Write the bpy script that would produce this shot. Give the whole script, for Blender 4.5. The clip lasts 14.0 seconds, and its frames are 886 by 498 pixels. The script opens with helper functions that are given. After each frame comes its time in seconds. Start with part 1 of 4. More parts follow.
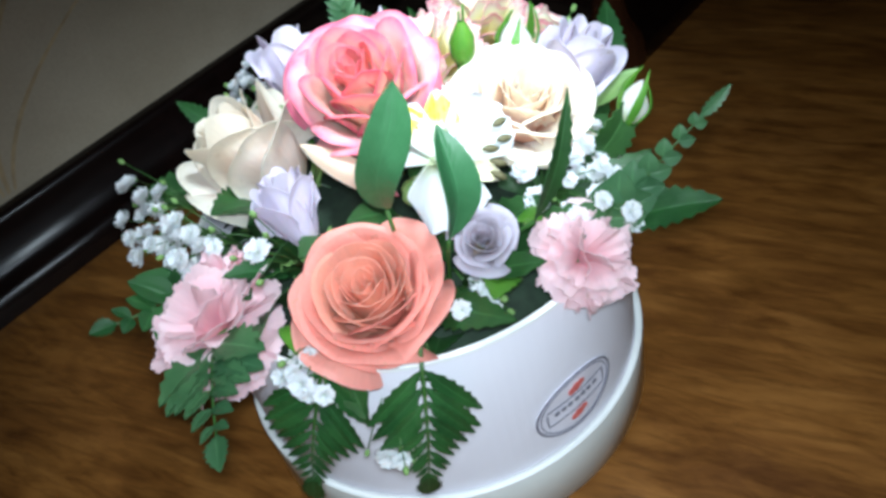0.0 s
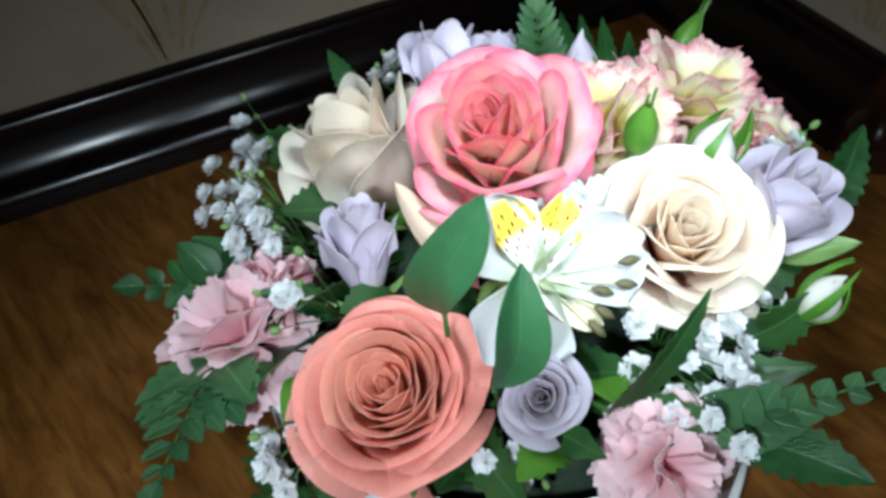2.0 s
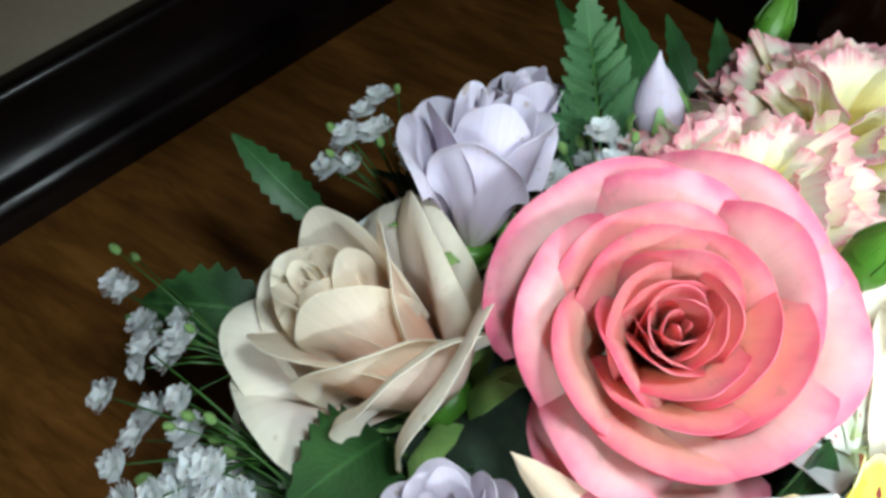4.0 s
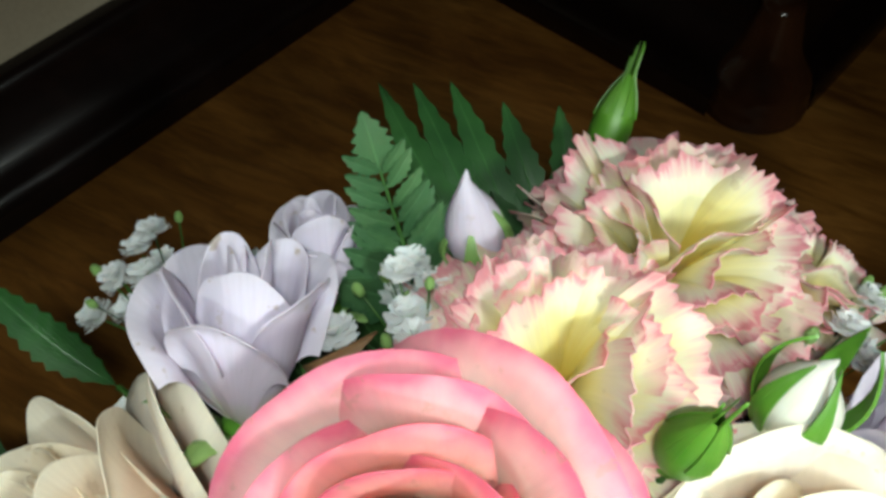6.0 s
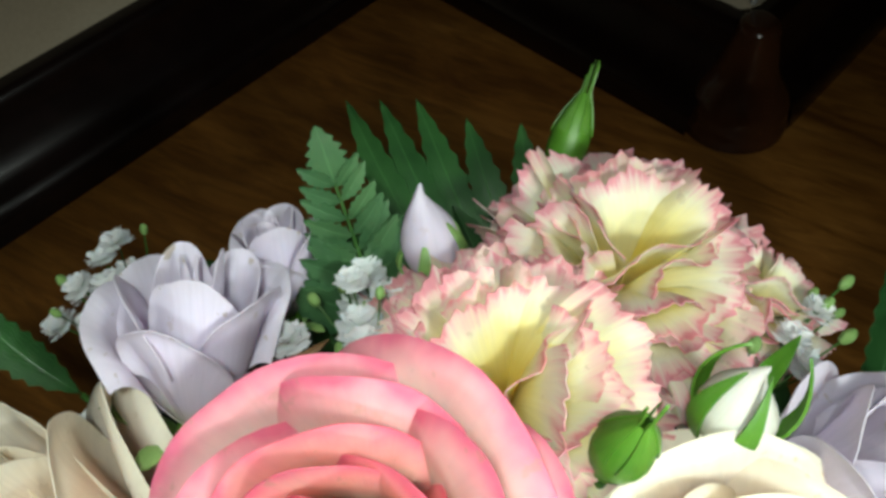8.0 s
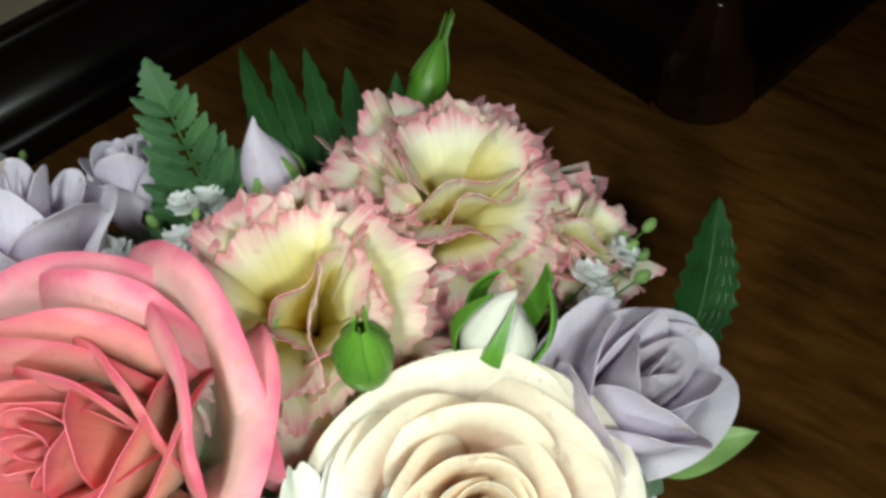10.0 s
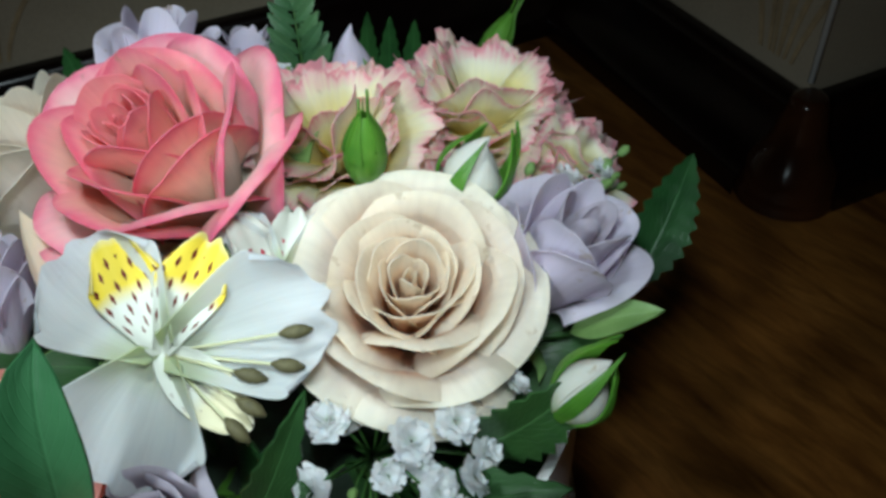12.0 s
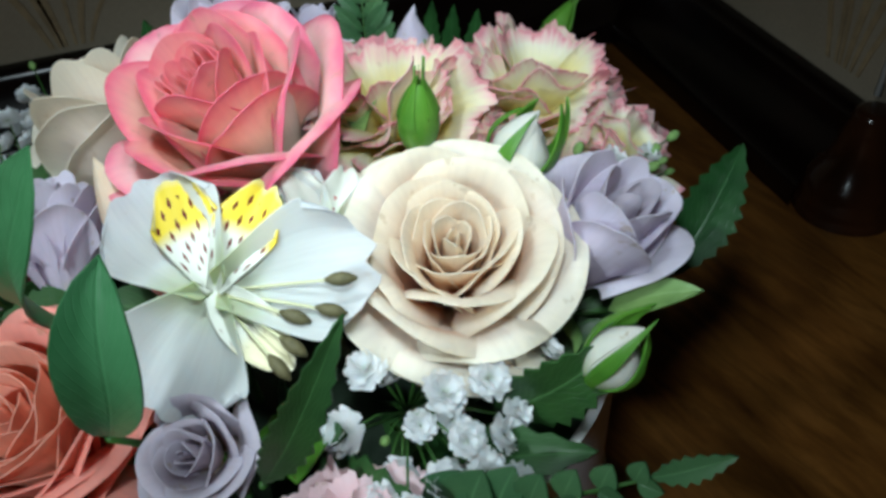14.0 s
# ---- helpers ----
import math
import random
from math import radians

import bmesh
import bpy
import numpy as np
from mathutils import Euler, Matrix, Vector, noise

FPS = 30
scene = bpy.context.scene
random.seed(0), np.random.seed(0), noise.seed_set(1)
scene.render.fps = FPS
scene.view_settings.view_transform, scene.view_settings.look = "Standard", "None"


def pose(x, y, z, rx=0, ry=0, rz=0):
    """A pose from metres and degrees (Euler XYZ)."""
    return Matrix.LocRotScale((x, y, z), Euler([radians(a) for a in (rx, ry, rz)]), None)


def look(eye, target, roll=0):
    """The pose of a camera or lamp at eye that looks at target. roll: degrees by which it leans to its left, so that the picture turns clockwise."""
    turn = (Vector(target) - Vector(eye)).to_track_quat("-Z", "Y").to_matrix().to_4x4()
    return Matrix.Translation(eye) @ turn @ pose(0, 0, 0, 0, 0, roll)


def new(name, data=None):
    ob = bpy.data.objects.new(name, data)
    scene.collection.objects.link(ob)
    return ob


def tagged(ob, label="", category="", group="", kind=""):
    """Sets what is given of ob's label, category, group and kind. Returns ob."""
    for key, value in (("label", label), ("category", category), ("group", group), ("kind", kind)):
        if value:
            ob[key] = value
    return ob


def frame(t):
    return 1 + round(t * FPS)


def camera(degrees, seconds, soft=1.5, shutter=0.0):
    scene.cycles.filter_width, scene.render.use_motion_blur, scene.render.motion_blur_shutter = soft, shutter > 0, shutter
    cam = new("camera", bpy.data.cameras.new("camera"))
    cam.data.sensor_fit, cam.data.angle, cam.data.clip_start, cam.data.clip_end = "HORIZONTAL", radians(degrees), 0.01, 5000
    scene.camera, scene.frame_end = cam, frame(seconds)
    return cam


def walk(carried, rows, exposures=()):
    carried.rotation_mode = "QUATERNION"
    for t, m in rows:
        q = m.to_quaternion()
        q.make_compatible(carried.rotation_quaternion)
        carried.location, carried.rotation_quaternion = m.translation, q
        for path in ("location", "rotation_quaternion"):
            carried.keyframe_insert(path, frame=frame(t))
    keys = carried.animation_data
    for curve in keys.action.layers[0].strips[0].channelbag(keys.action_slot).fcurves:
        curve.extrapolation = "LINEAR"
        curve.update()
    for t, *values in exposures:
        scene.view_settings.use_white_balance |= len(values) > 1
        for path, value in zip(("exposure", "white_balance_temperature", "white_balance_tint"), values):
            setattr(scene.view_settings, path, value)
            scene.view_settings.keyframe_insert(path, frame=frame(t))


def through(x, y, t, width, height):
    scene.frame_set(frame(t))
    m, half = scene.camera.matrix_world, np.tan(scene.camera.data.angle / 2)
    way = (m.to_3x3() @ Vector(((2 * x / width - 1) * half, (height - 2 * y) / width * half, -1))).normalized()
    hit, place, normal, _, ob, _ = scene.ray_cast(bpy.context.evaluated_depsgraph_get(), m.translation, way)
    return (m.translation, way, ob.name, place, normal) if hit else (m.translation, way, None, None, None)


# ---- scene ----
K = 0.85                                  # plan units to metres


def V(x, y, z):
    return Vector((x * K, y * K, z * K))


cam = camera(56.0, 14.0, soft=3.3)
PATH = [
    (0, (0.0069, 0.0333, 0.4289), (-0.2179, 0.2285, 0.1617), -15.2),
    (0.2, (-0.0101, 0.0487, 0.4335), (-0.2320, 0.2399, 0.1612), -15.5),
    (0.5, (-0.0126, 0.0441, 0.4211), (-0.2304, 0.2355, 0.1455), -11.7),
    (1, (-0.0541, 0.0555, 0.4059), (-0.2658, 0.2246, 0.1117), -7.7),
    (1.5, (-0.0554, 0.1037, 0.4292), (-0.2899, 0.2331, 0.1321), -6.9),
    (1.8, (-0.0433, 0.1212, 0.4288), (-0.2925, 0.2438, 0.1409), -2.7),
    (2, (-0.0472, 0.1397, 0.4263), (-0.3075, 0.2421, 0.1403), -5.6),
    (2.5, (-0.0914, 0.1352, 0.4133), (-0.3416, 0.2293, 0.1157), -3.3),
    (3, (-0.1553, 0.1334, 0.3902), (-0.3804, 0.2505, 0.0810), -3.3),
    (3.5, (-0.2140, 0.1454, 0.3923), (-0.4045, 0.2805, 0.0675), -3.4),
    (4, (-0.2407, 0.1637, 0.3852), (-0.4150, 0.3112, 0.0568), -3.6),
    (4.2, (-0.2480, 0.1774, 0.3798), (-0.4219, 0.3284, 0.0527), -4.9),
    (6.4, (-0.2407, 0.2361, 0.3719), (-0.4066, 0.3991, 0.0464), -3.9),
    (6.5, (-0.2384, 0.2340, 0.3675), (-0.4094, 0.4074, 0.0502), -3.6),
    (6.9, (-0.2393, 0.2368, 0.3785), (-0.4045, 0.4033, 0.0545), -2.1),
    (7, (-0.2388, 0.2372, 0.3795), (-0.4087, 0.4069, 0.0596), -2.4),
    (9.3, (-0.2050, 0.2616, 0.3736), (-0.3751, 0.4070, 0.0420), -5.9),
    (9.5, (-0.1973, 0.2707, 0.3759), (-0.3678, 0.4120, 0.0428), -6.3),
    (9.9, (-0.1762, 0.2754, 0.3761), (-0.3661, 0.4137, 0.0524), -7.8),
    (10, (-0.1722, 0.2745, 0.3757), (-0.3629, 0.4108, 0.0516), -7.8),
    (10.5, (-0.1379, 0.2652, 0.3710), (-0.3595, 0.3888, 0.0618), -6.9),
    (11, (-0.1089, 0.2619, 0.3615), (-0.3469, 0.3779, 0.0616), -4.8),
    (11.2, (-0.1015, 0.2637, 0.3592), (-0.3516, 0.3815, 0.0702), -5.0),
    (11.5, (-0.0821, 0.2607, 0.3567), (-0.3423, 0.3745, 0.0751), -4.2),
    (11.7, (-0.0757, 0.2558, 0.3576), (-0.3411, 0.3739, 0.0827), -3.1),
    (12, (-0.0673, 0.2533, 0.3617), (-0.3369, 0.3662, 0.0885), -3.3),
    (12.5, (-0.0667, 0.2553, 0.3611), (-0.3372, 0.3674, 0.0886), -3.2),
    (13, (-0.0680, 0.2563, 0.3553), (-0.3431, 0.3574, 0.0831), -4.0),
    (13.5, (-0.0598, 0.2533, 0.3562), (-0.3404, 0.3460, 0.0867), -3.7),
    (14, (-0.0519, 0.2505, 0.3566), (-0.3358, 0.3403, 0.0895), -3.3),
]
walk(cam, [(t, look(eye, target, roll)) for t, eye, target, roll in PATH],
     exposures=[(0.0, 0.10, 5550, 1), (1.0, -0.08, 5550, 1), (2.0, -0.38, 5650, 0), (3.0, -0.44, 5750, -1), (4.0, -0.40, 5900, -3), (6.5, -0.50, 6600, -7), (10.0, -0.82, 6600, -6), (11.0, -1.18, 6100, -4), (12.0, -1.20, 5800, -4), (13.0, -1.17, 5750, -4), (14.0, -0.98, 5750, -4)])

# ---------------------------------------------------------------- light
world = bpy.data.worlds.new("world")
scene.world = world
world.use_nodes = True
world.node_tree.nodes["Background"].inputs["Color"].default_value = (1.0, 0.90, 0.78, 1)
world.node_tree.nodes["Background"].inputs["Strength"].default_value = 0.03

# fixed stand-ins for the phone's moving flash: walk's start, over the flowers, walk's end
for at, aim, watts, cone in ((V(0.015, 0.040, 0.530), V(-0.14, 0.18, 0.03), 9.8, 122),
                             (V(-0.260, 0.250, 0.530), V(-0.345, 0.300, 0.24), 4.4, 74),
                             (V(-0.125, 0.320, 0.460), V(-0.300, 0.368, 0.24), 4.1, 64)):
    lamp = bpy.data.lights.new("flash_stand_in", "SPOT")
    lamp.energy = watts
    lamp.spot_size, lamp.spot_blend = radians(cone), 0.95
    lamp.color = (0.96, 0.98, 1.0)
    lamp.shadow_soft_size = 0.018
    tagged(new("flash_stand_in", lamp), kind="structure").matrix_world = look(at, aim)


# ---------------------------------------------------------------- materials
def nodes_of(name):
    m = bpy.data.materials.new(name)
    m.use_nodes = True
    nt = m.node_tree
    return m, nt, nt.nodes["Principled BSDF"], nt.nodes["Material Output"]


def link(nt, a, b):
    nt.links.new(a, b)


def add(nt, kind, **values):
    n = nt.nodes.new(kind)
    for key, v in values.items():
        n.inputs[key].default_value = v
    return n


def ramp(nt, stops, source):
    n = nt.nodes.new("ShaderNodeValToRGB")
    els = n.color_ramp.elements
    while len(els) < len(stops):
        els.new(0.5)
    for e, (p, c) in zip(els, stops):
        e.position, e.color = p, (*c, 1)
    link(nt, source, n.inputs["Fac"])
    return n


def mixed(nt, a, b, fac, mode="MIX"):
    n = nt.nodes.new("ShaderNodeMix")
    n.data_type, n.blend_type = "RGBA", mode
    for socket, v in ((n.inputs[6], a), (n.inputs[7], b), (n.inputs[0], fac)):
        if isinstance(v, bpy.types.NodeSocket):
            link(nt, v, socket)
        elif isinstance(v, tuple):
            socket.default_value = (*v, 1)
        else:
            socket.default_value = v
    return n.outputs[2]


def maths(nt, op, a, b=0.0, clamp=False):
    n = nt.nodes.new("ShaderNodeMath")
    n.operation, n.use_clamp = op, clamp
    for i, v in enumerate((a, b)):
        if isinstance(v, bpy.types.NodeSocket):
            link(nt, v, n.inputs[i])
        else:
            n.inputs[i].default_value = v
    return n.outputs[0]


def uv_of(nt):
    sep = nt.nodes.new("ShaderNodeSeparateXYZ")
    link(nt, nt.nodes.new("ShaderNodeTexCoord").outputs["UV"], sep.inputs[0])
    return sep.outputs["X"], sep.outputs["Y"]


def noise_of(nt, vector, scale, detail=3.0, rough=0.55, distortion=0.0):
    n = add(nt, "ShaderNodeTexNoise", Scale=scale, Detail=detail, Roughness=rough, Distortion=distortion)
    if vector is not None:
        link(nt, vector, n.inputs["Vector"])
    return n.outputs["Fac"]


def scaled(nt, vector, sx, sy, sz):
    n = nt.nodes.new("ShaderNodeMapping")
    n.inputs["Scale"].default_value = (sx, sy, sz)
    link(nt, vector, n.inputs["Vector"])
    return n.outputs[0]


def petal_material(name, stops, through=0.48, rough=0.5, blemish=(0.45, 0.33, 0.18), spots=0.12, streak=0.0):
    """A petal: colour runs from claw to rim, with fine veins, a few bruises and light coming through."""
    m, nt, bsdf, out = nodes_of(name)
    coord = nt.nodes.new("ShaderNodeTexCoord")
    u, v = uv_of(nt)
    edge = noise_of(nt, scaled(nt, coord.outputs["Object"], 90, 90, 90), 1.0, 2.0)
    along = maths(nt, "ADD", v, maths(nt, "MULTIPLY", maths(nt, "SUBTRACT", edge, 0.5), 0.22))
    if streak:
        comb = noise_of(nt, scaled(nt, coord.outputs["UV"], 38, 1.2, 1), 1.0, 3.0, 0.7)
        along = maths(nt, "ADD", along, maths(nt, "MULTIPLY", maths(nt, "SUBTRACT", comb, 0.5), streak))
    colour = ramp(nt, stops, along).outputs["Color"]
    veins = noise_of(nt, scaled(nt, coord.outputs["UV"], 34, 2.2, 1), 1.0, 3.0)
    colour = mixed(nt, colour, (1.0, 0.96, 0.9), maths(nt, "MULTIPLY", maths(nt, "SUBTRACT", veins, 0.5, True), 0.35), "MULTIPLY")
    dark = ramp(nt, [(0.35, (0.91, 0.90, 0.90)), (0.65, (1, 1, 1))], veins).outputs["Color"]
    colour = mixed(nt, colour, dark, 0.6, "MULTIPLY")
    info = nt.nodes.new("ShaderNodeObjectInfo")
    tone = ramp(nt, [(0.0, (0.94, 0.93, 0.93)), (1.0, (1, 1, 1))], info.outputs["Random"]).outputs["Color"]
    colour = mixed(nt, colour, tone, 1.0, "MULTIPLY")
    bruise = noise_of(nt, coord.outputs["Object"], 130.0, 4.0, 0.7)
    rimmed = maths(nt, "MULTIPLY", maths(nt, "GREATER_THAN", bruise, 0.64), maths(nt, "POWER", v, 3.0))
    colour = mixed(nt, colour, blemish, maths(nt, "MULTIPLY", rimmed, spots * 3.0))
    link(nt, colour, bsdf.inputs["Base Color"])
    bsdf.inputs["Roughness"].default_value = rough
    bsdf.inputs["Specular IOR Level"].default_value = 0.22
    bsdf.inputs["Subsurface Weight"].default_value = 0.25
    bsdf.inputs["Subsurface Radius"].default_value = (1.0, 0.7, 0.55)
    bsdf.inputs["Subsurface Scale"].default_value = 0.003
    bump = add(nt, "ShaderNodeBump", Strength=0.35, Distance=0.0006)
    link(nt, veins, bump.inputs["Height"])
    link(nt, bump.outputs[0], bsdf.inputs["Normal"])
    thin = nt.nodes.new("ShaderNodeBsdfTranslucent")
    link(nt, colour, thin.inputs["Color"])
    mix = nt.nodes.new("ShaderNodeMixShader")
    mix.inputs[0].default_value = through
    link(nt, bsdf.outputs[0], mix.inputs[1])
    link(nt, thin.outputs[0], mix.inputs[2])
    link(nt, mix.outputs[0], out.inputs["Surface"])
    return m


def leaf_material(name, dark, light, rough=0.42, vein=0.5, vary=1.0):
    m, nt, bsdf, out = nodes_of(name)
    coord = nt.nodes.new("ShaderNodeTexCoord")
    u, v = uv_of(nt)
    off = maths(nt, "ABSOLUTE", maths(nt, "SUBTRACT", u, 0.5))
    rib = maths(nt, "SUBTRACT", 1.0, maths(nt, "MULTIPLY", off, 26.0), True)
    slant = maths(nt, "ADD", maths(nt, "MULTIPLY", v, 13.0), maths(nt, "MULTIPLY", off, -9.0))
    side = maths(nt, "SUBTRACT", maths(nt, "ABSOLUTE", maths(nt, "SUBTRACT", maths(nt, "FRACT", slant), 0.5)), 0.40, True)
    lines = maths(nt, "ADD", rib, maths(nt, "MULTIPLY", side, 4.0), True)
    blot = noise_of(nt, coord.outputs["Object"], 60.0, 4.0, 0.6)
    colour = ramp(nt, [(0.3, dark), (0.72, light)], blot).outputs["Color"]
    colour = mixed(nt, colour, tuple(min(1, c * 2.0 + 0.02) for c in light), maths(nt, "MULTIPLY", lines, vein))
    info = nt.nodes.new("ShaderNodeObjectInfo")
    tone = ramp(nt, [(0.0, (1 - 0.28 * vary, 1 - 0.22 * vary, 1 - 0.28 * vary)), (1.0, (1 + 0.08 * vary, 1 + 0.05 * vary, 1 - 0.1 * vary))], info.outputs["Random"]).outputs["Color"]
    colour = mixed(nt, colour, tone, 1.0, "MULTIPLY")
    link(nt, colour, bsdf.inputs["Base Color"])
    bsdf.inputs["Roughness"].default_value = rough
    bsdf.inputs["Specular IOR Level"].default_value = 0.45
    bump = add(nt, "ShaderNodeBump", Strength=0.5, Distance=0.0006)
    link(nt, maths(nt, "SUBTRACT", blot, maths(nt, "MULTIPLY", lines, 0.8)), bump.inputs["Height"])
    link(nt, bump.outputs[0], bsdf.inputs["Normal"])
    thin = nt.nodes.new("ShaderNodeBsdfTranslucent")
    link(nt, colour, thin.inputs["Color"])
    mix = nt.nodes.new("ShaderNodeMixShader")
    mix.inputs[0].default_value = 0.12
    link(nt, bsdf.outputs[0], mix.inputs[1])
    link(nt, thin.outputs[0], mix.inputs[2])
    link(nt, mix.outputs[0], out.inputs["Surface"])
    return m


CORAL_HEART = petal_material("coral_heart", [(0.0, (0.98, 0.48, 0.24)), (0.6, (0.99, 0.54, 0.37)), (1.0, (0.99, 0.55, 0.42))])
CORAL = petal_material("coral_petal", [(0.0, (0.98, 0.54, 0.36)), (0.55, (0.99, 0.49, 0.38)), (1.0, (0.99, 0.47, 0.39))])
PINK_HEART = petal_material("pink_heart", [(0.0, (0.97, 0.62, 0.40)), (0.7, (0.97, 0.54, 0.42)), (0.93, (0.94, 0.38, 0.38)), (1.0, (0.90, 0.26, 0.32))])
PINK_MID = petal_material("pink_mid", [(0.0, (0.95, 0.82, 0.62)), (0.6, (0.97, 0.74, 0.58)), (0.80, (0.97, 0.60, 0.50)), (0.94, (0.94, 0.37, 0.41)), (1.0, (0.87, 0.21, 0.31))])
PINK_OUTER = petal_material("pink_outer", [(0.0, (0.95, 0.89, 0.74)), (0.66, (0.97, 0.86, 0.76)), (0.83, (0.96, 0.64, 0.62)), (0.95, (0.93, 0.38, 0.46)), (1.0, (0.87, 0.22, 0.35))])
CREAM_HEART = petal_material("cream_heart", [(0.0, (0.99, 0.52, 0.30)), (0.55, (0.99, 0.78, 0.58)), (0.85, (0.99, 0.90, 0.77)), (1.0, (0.99, 0.93, 0.80))], through=0.58)
CREAM = petal_material("cream_petal", [(0.0, (0.99, 0.52, 0.34)), (0.5, (0.99, 0.76, 0.60)), (0.78, (0.99, 0.91, 0.80)), (1.0, (0.99, 0.93, 0.80))], through=0.58)
CREAM_OUTER = petal_material("cream_outer", [(0.0, (0.93, 0.90, 0.66)), (0.3, (0.98, 0.82, 0.72)), (0.7, (0.99, 0.91, 0.83)), (1.0, (0.98, 0.93, 0.79))])
LILAC = petal_material("lilac_petal", [(0.0, (0.80, 0.80, 0.60)), (0.3, (0.86, 0.77, 0.89)), (0.85, (0.87, 0.81, 0.92)), (1.0, (0.84, 0.78, 0.87))], spots=0.2)
LILAC_DARK = petal_material("lilac_heart", [(0.0, (0.66, 0.52, 0.38)), (0.5, (0.62, 0.54, 0.60)), (1.0, (0.66, 0.60, 0.68))], spots=0.2)
ROSY = petal_material("rosy_petal", [(0.0, (0.97, 0.42, 0.52)), (0.6, (0.98, 0.59, 0.65)), (1.0, (0.99, 0.75, 0.78))])
ROSY_PALE = petal_material("pale_rosy_petal", [(0.0, (0.97, 0.54, 0.60)), (0.5, (0.98, 0.66, 0.70)), (1.0, (0.99, 0.79, 0.81))])
YELLOW = petal_material("yellow_petal", [(0.0, (0.95, 0.62, 0.04)), (0.42, (0.96, 0.79, 0.18)), (0.70, (0.97, 0.90, 0.44)), (0.87, (0.97, 0.93, 0.70)), (0.97, (0.95, 0.68, 0.64)), (1.0, (0.88, 0.40, 0.44))], through=0.46, streak=0.22)
YELLOW_PALE = petal_material("pale_yellow_petal", [(0.0, (0.95, 0.72, 0.16)), (0.45, (0.97, 0.87, 0.40)), (0.72, (0.97, 0.93, 0.62)), (0.88, (0.97, 0.94, 0.79)), (0.97, (0.95, 0.68, 0.66)), (1.0, (0.87, 0.40, 0.46))], through=0.46, streak=0.26)
WHITE = petal_material("white_petal", [(0.0, (0.64, 0.72, 0.42)), (0.35, (0.78, 0.80, 0.76)), (1.0, (0.81, 0.82, 0.83))], spots=0.04)
BUD_WHITE = petal_material("bud_petal", [(0.0, (0.66, 0.76, 0.44)), (0.4, (0.84, 0.84, 0.74)), (1.0, (0.88, 0.85, 0.79))], spots=0.25)
FLORET = petal_material("floret_white", [(0.0, (0.74, 0.84, 0.66)), (0.4, (0.90, 0.92, 0.92)), (1.0, (0.92, 0.93, 0.94))], through=0.4, spots=0.0)
FERN = leaf_material("fern_green", (0.014, 0.056, 0.015), (0.036, 0.112, 0.030))
FERN_PALE = leaf_material("pale_fern_green", (0.035, 0.098, 0.042), (0.068, 0.150, 0.066))
LEAF = leaf_material("rose_leaf_green", (0.015, 0.050, 0.014), (0.038, 0.100, 0.028))
LEAF_SMOOTH = leaf_material("smooth_leaf_green", (0.045, 0.150, 0.062), (0.075, 0.215, 0.098), rough=0.40, vein=0.08)
SEPAL = leaf_material("sepal_green", (0.055, 0.165, 0.014), (0.110, 0.255, 0.026), vein=0.05, vary=0.15)
SEPAL_PALE = leaf_material("pale_sepal_green", (0.160, 0.290, 0.080), (0.260, 0.400, 0.130), vein=0.1, vary=0.4)
STEM = leaf_material("stem_green", (0.035, 0.095, 0.020), (0.065, 0.150, 0.035), vein=0.0)


def streaked_material(name, most, ink=(0.12, 0.018, 0.012), lines=7.0, amount=1.0, lo=0.20, hi=0.86):
    """The inner tepal: white, with a yellow patch and short dark dashes along its veins."""
    m, nt, bsdf, out = nodes_of(name)
    coord = nt.nodes.new("ShaderNodeTexCoord")
    u, v = uv_of(nt)
    yellow = ramp(nt, [(0.46, (0, 0, 0)), (0.60, (most,) * 3), (0.93, (most,) * 3), (1.0, (most * 0.6,) * 3)], v).outputs["Color"]
    colour = mixed(nt, (0.62, 0.63, 0.56), (0.70, 0.54, 0.05), yellow)
    cell = maths(nt, "MULTIPLY", u, lines)
    off = maths(nt, "ABSOLUTE", maths(nt, "SUBTRACT", maths(nt, "FRACT", cell), 0.5))
    shift = maths(nt, "MULTIPLY", maths(nt, "FLOOR", cell), 0.041)
    run = maths(nt, "FRACT", maths(nt, "ADD", maths(nt, "MULTIPLY", v, 5.0), maths(nt, "MULTIPLY", shift, 9.0)))
    taper = maths(nt, "MULTIPLY", maths(nt, "SUBTRACT", 0.30, maths(nt, "ABSOLUTE", maths(nt, "SUBTRACT", run, 0.5)), True), 0.75)
    dash = maths(nt, "GREATER_THAN", taper, off)
    zone = maths(nt, "MULTIPLY", maths(nt, "GREATER_THAN", v, lo), maths(nt, "LESS_THAN", v, hi))
    marks = maths(nt, "MULTIPLY", maths(nt, "MULTIPLY", dash, zone), amount)
    colour = mixed(nt, colour, ink, marks)
    link(nt, colour, bsdf.inputs["Base Color"])
    bsdf.inputs["Roughness"].default_value = 0.55
    bsdf.inputs["Specular IOR Level"].default_value = 0.2
    return m


STREAKED = streaked_material("streaked_tepal", 1.0)
STREAKED_PALE = streaked_material("pale_streaked_tepal", 0.3, amount=0.35, lo=0.3, hi=0.6)
STREAKED_CRIMSON = streaked_material("crimson_streaked_tepal", 0.0, (0.34, 0.008, 0.03), 4.0, 1.0, 0.30, 0.55)


